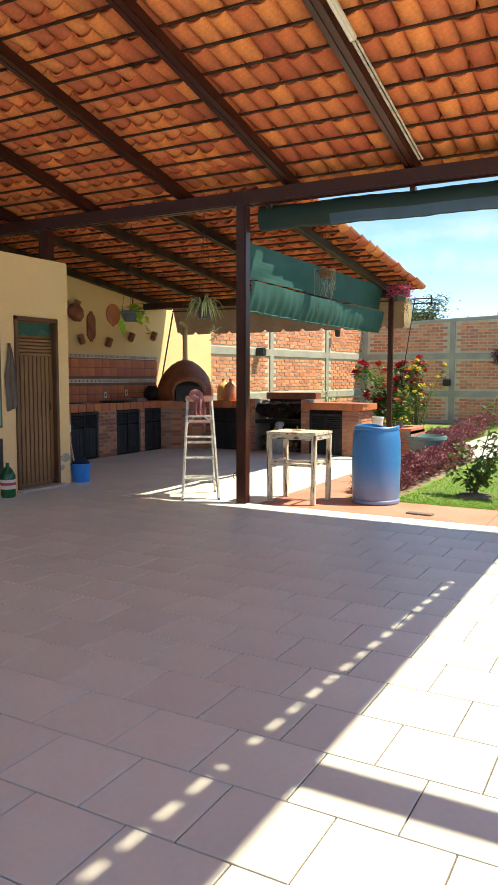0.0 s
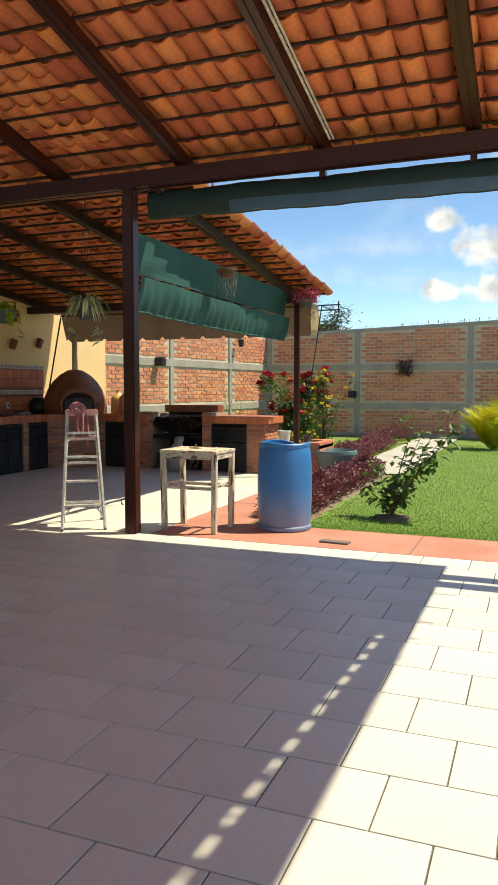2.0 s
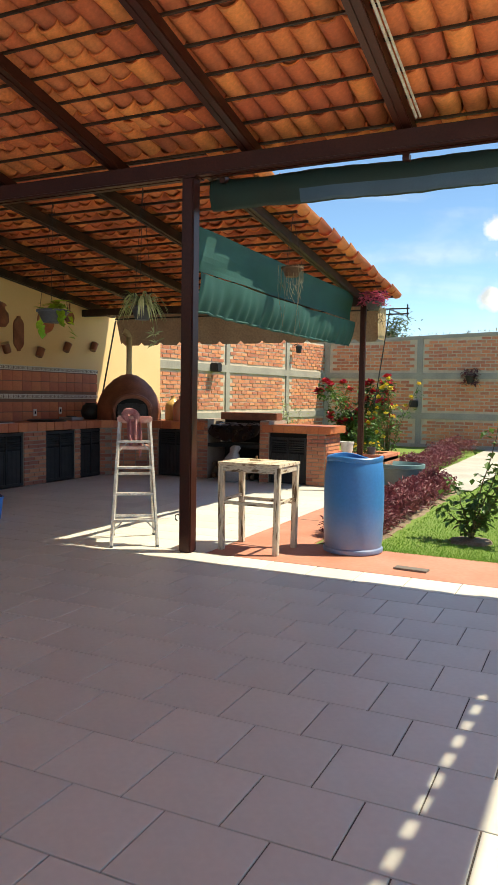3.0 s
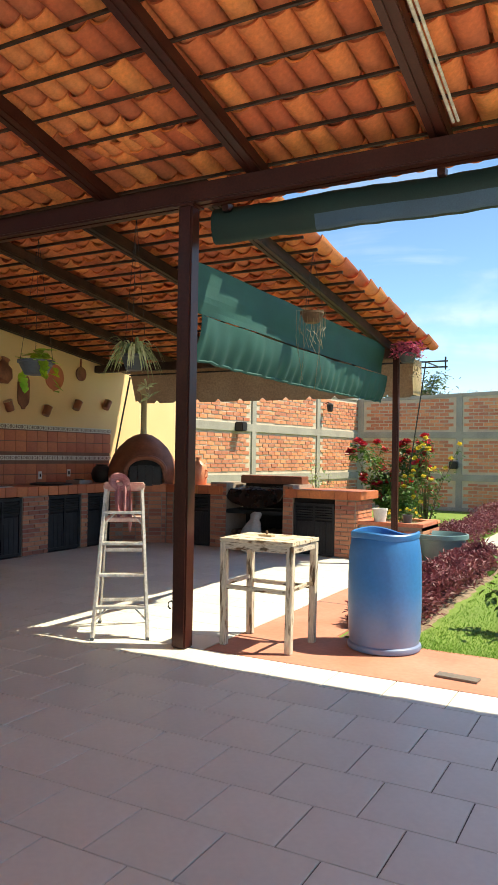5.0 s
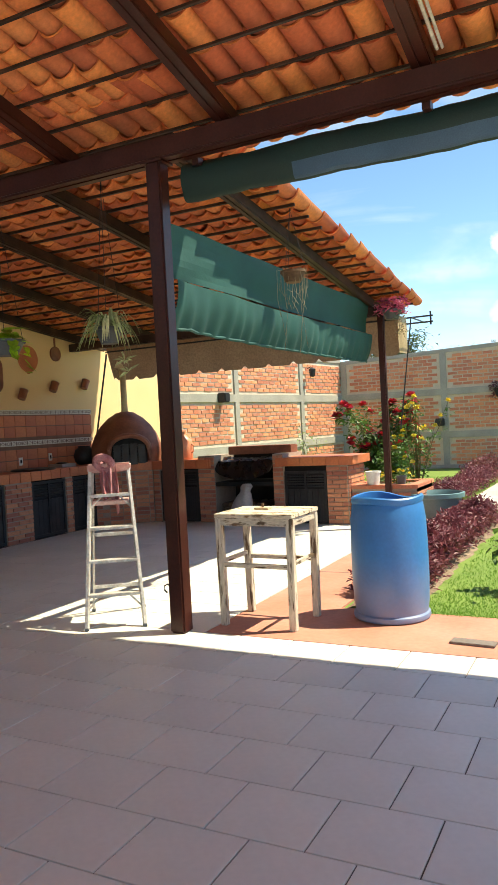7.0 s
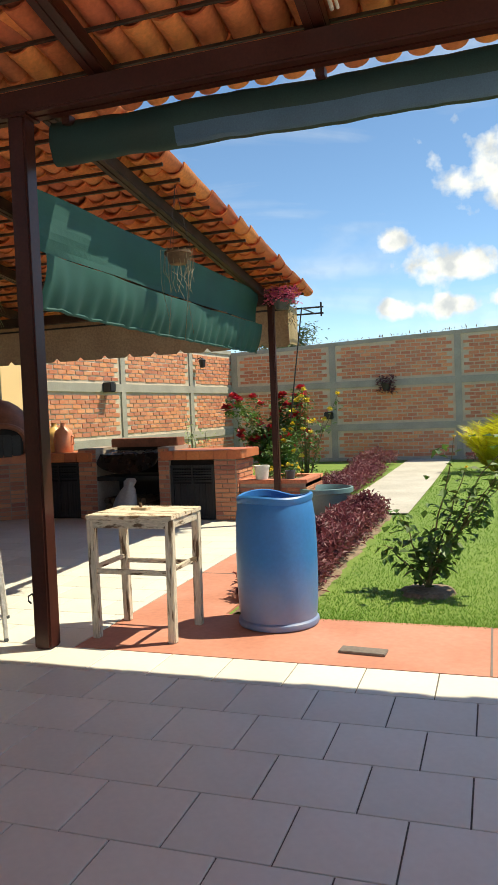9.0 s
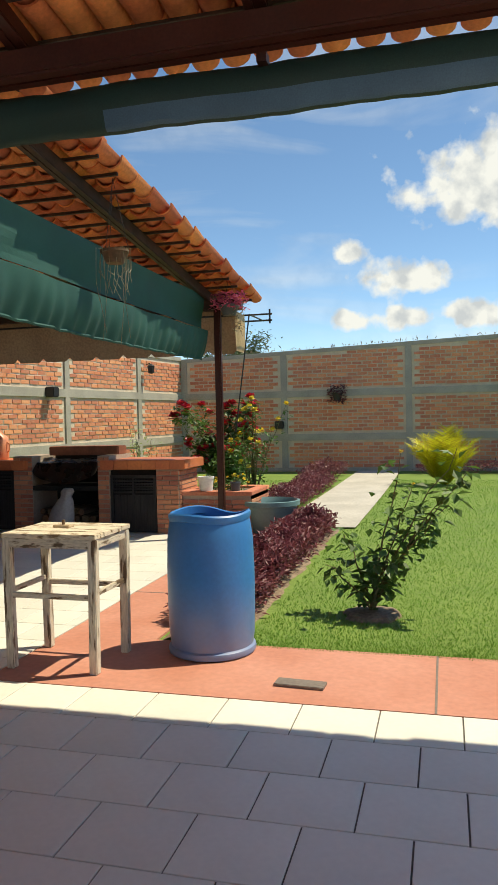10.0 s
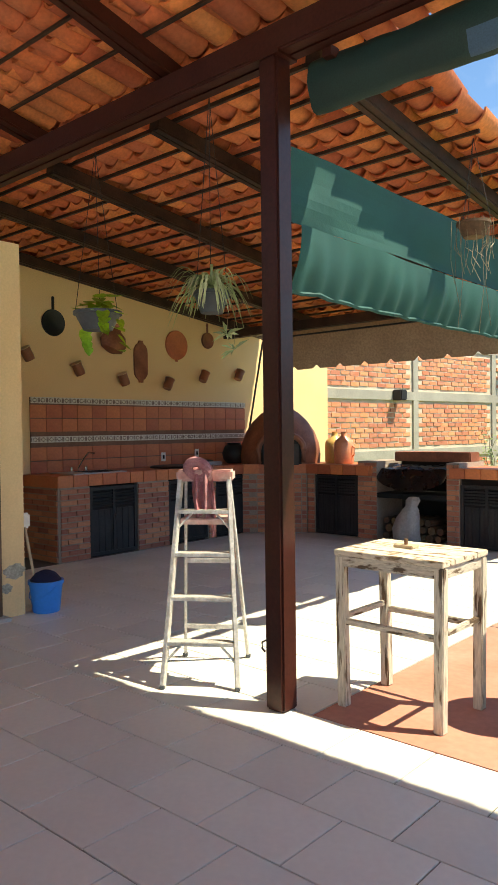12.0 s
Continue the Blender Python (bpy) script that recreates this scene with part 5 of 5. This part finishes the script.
# ---- lamps on the garden walls ----
def wall_lantern(x, y, z, turn):
    ob = thing("wall_lantern", (x, y, z), "small black iron lantern on the brick wall", "lantern", "garden lanterns", turn=turn)
    part("bracket", tube(B(), [(0, 0.0, 0.1), (0, -0.10, 0.14), (0, -0.14, 0.10)], 0.012, 6), M["iron"], ob)
    part("lantern_body", lathe(B(), [(0.03, -0.12), (0.07, -0.10), (0.09, 0.06), (0.10, 0.07), (0.02, 0.12)], 8, (0, -0.14, 0)), M["iron"], ob)


bm = B()
box(bm, (0, 0, 0), (0.22, 0.20, 0.20), None, 0.02)
flood = solid("wall_box_lamp", bm, M["iron"], "dark box lamp on the brick wall", "lamp", "")
flood.matrix_world = pose(-8.68, 16.75, 2.02, 0, 0, -7)
wall_lantern(-8.29, 20.6, 2.68, 84)
flood2 = copy_thing(flood, pose(-5.38, 22.50, 1.22))

# ---- plants ----
def cane_bush(name, loc, label, category, canes, leafmat, leaf, n_leaf, bloom=None, n_bloom=0, bloom_r=0.05, seed=1, r0=0.010):
    """A shrub of arching canes with leaves along them and blooms at the tips. canes: (lean x, lean y, height)."""
    rng = random.Random(seed)
    ob = thing(name, loc, label, category)
    cents, tips = [], []
    for lx, ly, h in canes:
        pts = []
        for k in range(9):
            t = k / 8
            pts.append(Vector((lx * t ** 1.3 + 0.03 * rng.uniform(-1, 1) * t, ly * t ** 1.3 + 0.03 * rng.uniform(-1, 1) * t, h * t)))
        part("cane", tube(B(), pts, [r0 * (1 - 0.75 * k / 8) for k in range(9)], 6), M["bark"], ob)
        tips.append(pts[-1])
        for k in range(n_leaf):
            t = 0.18 + 0.82 * rng.random() ** 0.75
            i = min(7, int(t * 8))
            p = pts[i].lerp(pts[i + 1], t * 8 - i)
            a, rr = rng.uniform(0, 6.3), rng.uniform(0.01, 0.15) * (0.5 + h * 0.5)
            cents.append(p + Vector((rr * math.cos(a), rr * math.sin(a), rng.uniform(-.05, .05))))
    vs, fs = leaves(rng, cents, leaf, 0.3, 0.62)
    lf = new("foliage", quick("foliage", vs, fs, leafmat))
    lf.parent = ob
    if bloom:
        for k in range(n_bloom):
            p = tips[k % len(tips)] + Vector((rng.uniform(-.16, .16), rng.uniform(-.16, .16), rng.uniform(-.45, .05))) * (0 if k < len(tips) else 1)
            vs, fs = [], []
            for j in range(16):
                a, el = rng.uniform(0, 6.3), rng.uniform(-0.3, 1.3)
                d = Vector((math.cos(a) * math.cos(el), math.sin(a) * math.cos(el), math.sin(el))) * bloom_r * rng.uniform(.7, 1.1)
                s = d.cross(Vector((0, 0, 1))).normalized() * bloom_r * 0.55
                k0 = len(vs)
                vs += [p, p + d * 0.6 + s, p + d, p + d * 0.6 - s]
                fs += [(k0, k0 + 1, k0 + 2), (k0, k0 + 2, k0 + 3)]
            bl = new("bloom", quick("bloom", vs, fs, bloom))
            bl.parent = ob
    return ob


rng = random.Random(21)
cane_bush("rose_bush", (-1.71, 8.95, 0), "young green rose bush in the lawn", "rose bush",
          [(0.24, 0.02, 1.16), (0.30, 0.08, 0.92), (0.62, 0.05, 1.18), (0.68, 0.10, 1.02), (0.52, -0.06, 0.80), (0.40, 0.12, 0.66), (0.55, 0.02, 0.92), (-0.30, -0.05, 0.36), (-0.22, 0.12, 0.56), (0.02, 0.16, 0.48), (0.14, -0.12, 0.42)],
          M["rose_leaf"], 0.092, 42, M["petal_yellow"], 2, 0.02, 31)
bm = B()
lathe(bm, [(0.22, -0.02), (0.18, 0.015), (0.06, 0.03), (0, 0.032)], 20, (-1.71, 8.95, 0), lambda a, z: 1 + 0.25 * noise.noise((2 * math.cos(a), 2 * math.sin(a), 1)))
solid("soil_patch", bm, M["soil"], "bare soil round the rose bush", "soil")
cane_bush("yellow_rose", (-4.05, 14.6, 0), "tall rose bush with yellow blooms", "rose bush",
          [(rng.uniform(-.35, .5), rng.uniform(-.3, .3), rng.uniform(0.7, 1.75)) for k in range(12)], M["bush_leaf"], 0.075, 34, M["petal_yellow"], 22, 0.065, 32, 0.013)
cane_bush("red_rose", (-5.72, 18.3, 0), "large dense bush with crimson roses", "rose bush",
          [(rng.uniform(-.85, .75), rng.uniform(-.5, .5), rng.uniform(0.5, 1.85)) for k in range(36)], M["rose_leaf"], 0.12, 85, M["petal_red"], 60, 0.14, 33, 0.016)
cane_bush("green_shrub", (-4.95, 16.6, 0), "rounded green garden shrub", "shrub",
          [(rng.uniform(-.4, .4), rng.uniform(-.3, .3), rng.uniform(0.4, 1.1)) for k in range(16)], M["bush_leaf"], 0.09, 60, None, 0, 0, 34)
cane_bush("pale_shrub", (-6.35, 15.6, 0), "thin pale flowering stems by the brick wall", "shrub",
          [(rng.uniform(-.3, .3), rng.uniform(-.2, .2), rng.uniform(0.8, 1.4)) for k in range(9)], M["spider"], 0.07, 22, None, 0, 0, 35)
cane_bush("yellow_flowers", (-4.0, 12.85, 0.47), "low yellow flowering plants in the planter", "flowers",
          [(rng.uniform(-.32, .32), rng.uniform(-.2, .25), rng.uniform(0.08, 0.2)) for k in range(16)], M["bush_leaf"], 0.05, 18, M["petal_yellow"], 26, 0.03, 36, 0.005)


def ground_cover(name, x0, x1, y0, y1, h, n, seed, label):
    """A dense strip of small upright purple plants."""
    rng = random.Random(seed)
    cents = []
    for k in range(n):
        u, v = rng.random(), rng.random()
        x, y = x0 + (x1 - x0) * u, y0 + (y1 - y0) * v
        hh = h * (0.55 + 0.45 * math.sin(math.pi * u) ** 0.5) * (0.75 + 0.5 * noise.noise((x * 3, y * 3, seed)))
        cents.append((x + rng.uniform(-.05, .05), y, max(0.02, hh * rng.random() ** 0.5)))
    vs, fs = leaves(rng, cents, 0.062, -0.35, 0.42)
    ob = tagged(new(name, quick(name, vs, fs, M["purple"])), label, "plants", "", "stuff")
    return ob


ground_cover("purple_plants", -3.05, -2.52, 8.45, 12.7, 0.38, 15000, 41, "dense purple-leaved ground cover along the bed")
ground_cover("purple_border", -3.95, -3.35, 14.2, 18.6, 0.42, 7000, 42, "purple-leaved plants beside the garden path")
ground_cover("purple_hedge", -1.9, 6.0, 21.3, 22.2, 0.42, 5000, 43, "dark purple plants along the far wall")
ground_cover("purple_clump", -4.4, -3.5, 20.6, 21.6, 0.45, 1600, 44, "dark purple clump at the far wall")

palm = thing("areca_palm", (-1.22, 19.0, -0.06), "low yellow-green palm with arching fronds", "palm")
rng = random.Random(51)
for k in range(64):
    a = rng.uniform(0, 6.3)
    L, lean = rng.uniform(0.6, 1.02), rng.uniform(0.12, 0.66)
    pts = [Vector((math.cos(a) * lean * t * L + 0.08 * math.cos(a), math.sin(a) * lean * t * L, L * (1.25 * t - 0.55 * lean * t * t))) for t in [j / 8 for j in range(9)]]
    part("stalk", tube(B(), [Vector((0, 0, 0.03))] + pts[1:6], 0.007, 5), M["palm"], palm)
    vs, fs = [], []
    for j in range(2, 9):
        for s in (-1, 1):
            for q in (0, 0.5):
                p = pts[j].lerp(pts[j - 1], q)
                d = (pts[j] - pts[j - 1]).normalized()
                sd = d.cross(Vector((0, 0, 1))).normalized() * s
                tip = p + (sd * 0.7 + d * 0.7 + Vector((0, 0, -0.25))) * 0.28
                w = d * 0.022
                k0 = len(vs)
                vs += [p - w, p + w, tip]
                fs.append((k0, k0 + 1, k0 + 2))
    fo = new("frond", quick("frond", vs, fs, M["palm"]))
    fo.parent = palm

tubm = B()
lathe(tubm, [(0.25, 0.0), (0.265, 0.01), (0.325, 0.33), (0.362, 0.34), (0.362, 0.395), (0.335, 0.40), (0.30, 0.34), (0.25, 0.04), (0, 0.03)], 36, (-3.30, 12.58, 0.0))
solid("plastic_tub", tubm, M["tub"], "round grey-green plastic tub on the ground", "tub", "", True)


# hanging plants
def hanging(name, loc, pot_r, pot_h, potmat, hang, label):
    ob = thing(name, loc, label, "hanging plant", "hanging plants")
    bm = B()
    lathe(bm, [(pot_r * 0.62, 0), (pot_r * 0.95, pot_h * 0.8), (pot_r * 1.04, pot_h * 0.82), (pot_r * 1.04, pot_h), (pot_r * 0.9, pot_h), (pot_r * 0.5, pot_h * 0.9), (0, pot_h * 0.9)], 26)
    part("pot", bm, potmat, ob, "", True)
    for k in range(3):
        a = 2 * math.pi * k / 3 + 0.3
        part("wire", tube(B(), [(pot_r * math.cos(a), pot_r * math.sin(a), pot_h), (0, 0, hang)], 0.0022, 5), M["iron"], ob)
    return ob


def strap_leaves(ob, z, n, length, width, mat, seed, up=0.5):
    rng = random.Random(seed)
    for k in range(n):
        a, L = rng.uniform(0, 6.3), length * rng.uniform(0.6, 1.15)
        rise = rng.uniform(0.1, up)
        vs, fs = [], []
        for j in range(8):
            t = j / 7
            r = L * (0.12 + 0.62 * t)
            zz = z + L * (rise * 2.6 * t * (1 - t * 0.75) - 0.75 * t ** 2.4 * (1 - rise))
            w = width * (1 - t) ** 0.6 * 0.5 + 0.001
            sx, sy = -math.sin(a) * w, math.cos(a) * w
            c = (r * math.cos(a), r * math.sin(a))
            vs += [(c[0] + sx, c[1] + sy, zz), (c[0] - sx, c[1] - sy, zz)]
        fs = [(2 * j, 2 * j + 1, 2 * j + 3, 2 * j + 2) for j in range(7)]
        lf = new("leaf", quick("leaf", vs, fs, mat))
        lf.parent = ob


sp = hanging("spider_plant", (-4.43, 7.31, 2.05), 0.10, 0.12, M["pot"], 1.20, "striped spider plant in a grey hanging pot")
strap_leaves(sp, 0.12, 110, 0.33, 0.020, M["spider"], 61, 0.62)
for dx, dy, dz in ((0.12, 0.05, -0.24), (0.17, -0.06, -0.17)):
    part("runner", tube(B(), [(0.04, 0, 0.12), (dx * 1.1, dy, 0.02), (dx, dy, dz + 0.06)], 0.002, 5), M["dry"], sp)
    vs, fs = leaves(random.Random(int(dx * 100)), [(dx, dy, dz + 0.03)] * 14, 0.085, -0.1, 0.16)
    pl = new("plantlet", quick("plantlet", vs, fs, M["spider"]))
    pl.parent = sp
po = hanging("pothos", (-5.43, 7.28, 2.05), 0.15, 0.12, M["pot"], 1.15, "lime green pothos in a grey hanging bowl")
rng = random.Random(62)


def heart_leaf(p, a, tilt, s):
    d = Vector((math.cos(a) * math.cos(tilt), math.sin(a) * math.cos(tilt), math.sin(tilt)))
    sd = d.cross(Vector((0, 0, 1))).normalized()
    nr = sd.cross(d)
    out = [(0, 0), (-0.12, 0.28), (0.12, 0.46), (0.45, 0.40), (0.8, 0.18), (1.05, 0), (0.8, -0.18), (0.45, -0.40), (0.12, -0.46), (-0.12, -0.28)]
    return [p + d * s * u + sd * s * v + nr * s * 0.16 * abs(v) for u, v in out]


spots = [(rng.uniform(0, 6.3), rng.uniform(0.02, 0.13), rng.uniform(0.12, 0.20)) for k in range(26)]
spots = [Vector((r * math.cos(a), r * math.sin(a), z)) for a, r, z in spots]
for a, drop in ((2.9, 0.20), (0.2, 0.24), (-0.4, 0.12)):
    for k in range(6):
        spots.append(Vector((0.17 * math.cos(a) + 0.02 * rng.uniform(-1, 1), 0.17 * math.sin(a), 0.10 - drop * k / 5)))
for p in spots:
    a = math.atan2(p.y, p.x) + rng.uniform(-.5, .5)
    vs = heart_leaf(p, a, rng.uniform(-1.3, -0.2) if p.z < 0.12 else rng.uniform(-0.5, 0.4), rng.uniform(0.065, 0.105))
    lf = new("leaf", quick("leaf", vs, [tuple(range(10))], M["pothos"]))
    lf.parent = po
rd = hanging("purple_basket", (-3.60, 11.95, 2.62), 0.12, 0.12, M["pot"], 0.42, "hanging pot full of magenta leaved plants")
rng = random.Random(63)
vs, fs = leaves(rng, [(0.19 * rng.uniform(-1, 1), 0.19 * rng.uniform(-1, 1), 0.16 + 0.09 * rng.uniform(-1, 1)) for k in range(420)], 0.05, 0, 0.6)
f1 = new("foliage", quick("foliage", vs, fs, M["petal_pink"]))
f1.parent = rd
vs, fs = leaves(rng, [(0.10 + 0.07 * rng.uniform(-1, 1), 0.06 * rng.uniform(-1, 1), 0.10 - 0.32 * rng.random()) for k in range(120)], 0.035, 0.5, 0.5)
f2 = new("trailing_stems", quick("trailing_stems", vs, fs, M["dry"]))
f2.parent = rd
tagged(f2, "thin dry trailing stems", "", "", "stuff")
bs = hanging("dry_basket", (-3.68, 9.05, 2.66), 0.11, 0.10, M["firewood"], 0.66, "hanging basket with dry trailing stems")
rng = random.Random(64)
for k in range(26):
    a = rng.uniform(0, 6.3)
    r, dz = 0.13 * rng.uniform(.6, 1.2), -rng.uniform(0.02, 0.30) if k > 3 else -rng.uniform(0.45, 0.65)
    pts = [(0.05 * math.cos(a), 0.05 * math.sin(a), 0.10), (r * math.cos(a), r * math.sin(a), 0.12), (r * 1.05 * math.cos(a + .2), r * 1.05 * math.sin(a + .2), dz * 0.5), (r * 0.9 * math.cos(a - .2), r * math.sin(a - .2), dz)]
    part("dry_stem", tube(B(), pts, 0.0022, 4), M["dry"], bs)
wp = thing("wall_plant", (-3.84, 22.42, 1.99), "dark potted plant hung on the far brick wall", "plant")
part("pot", lathe(B(), [(0.08, -0.18), (0.13, 0.0), (0.14, 0.02)], 16), M["iron"], wp)
rng = random.Random(65)
vs, fs = leaves(rng, [(0.22 * rng.uniform(-1, 1), 0.1 * rng.uniform(-1, 1), 0.22 * rng.uniform(-1, 1)) for k in range(200)], 0.10, 0.2, 0.5)
f3 = new("foliage", quick("foliage", vs, fs, M["purple"]))
f3.parent = wp

# tufts on the far coping, and a tree beyond it
rng = random.Random(66)
cents = [(rng.uniform(-8, 3), 22.6, 0) for k in range(130)]
vs, fs = leaves(rng, [(x, y + rng.uniform(0, .12), 3.05 + 0.0344 * (x + 8.12)) for x, y, z in cents], 0.10, -1.0, 0.25)
tagged(new("coping_weeds", quick("coping_weeds", vs, fs, M["dry"])), "dry weeds growing on the wall coping", "weeds", "", "stuff")
tree = thing("tree", (-11.6, 40, 0), "grey-green tree beyond the garden wall", "tree")
part("trunk", tube(B(), [(0, 0, -0.1), (0.1, 0, 2.5), (0.0, 0.1, 4.2)], [0.25, 0.2, 0.1], 10), M["bark"], tree)
rng = random.Random(67)
cents = []
for k in range(26):
    c = Vector((rng.uniform(-1.5, 1.5), rng.uniform(-1.2, 1.2), rng.uniform(3.0, 5.4)))
    part("limb", tube(B(), [(0, 0, 2.4), c], [0.07, 0.02], 5), M["bark"], tree)
    for j in range(260):
        cents.append(c + Vector((rng.gauss(0, .36), rng.gauss(0, .36), rng.gauss(0, .26))))
vs, fs = leaves(rng, cents, 0.20, 0.1, 0.4)
cr = new("crown", quick("crown", vs, fs, M["far_tree"]))
cr.parent = tree

# ---- single pieces, last ----
for x, y, s in tile_spots[:300]:
    piece("floor_tile", TILE, Matrix.Translation((x, y, 0)) @ Matrix.Diagonal((s, 1, 1, 1)), floor)
joined("floor_tiles", TILE, [Matrix.Translation((x, y, 0)) @ Matrix.Diagonal((s, 1, 1, 1)) for x, y, s in tile_spots[300:] + far_spots], floor, "beige floor tiles")
for root, single in ROOF.values():
    for m in single:
        piece("roof_tile", CHANNEL, m, root)
for wall, spots, near in brick_jobs:
    if near:
        for m in spots[:300]:
            piece("brick", BRICK, m, wall)
    joined("bricks", BRICK, spots[300:] if near else spots, wall, "rough red bricks")
for parent, m in KB:
    piece("brick", KBRICK, m, parent)
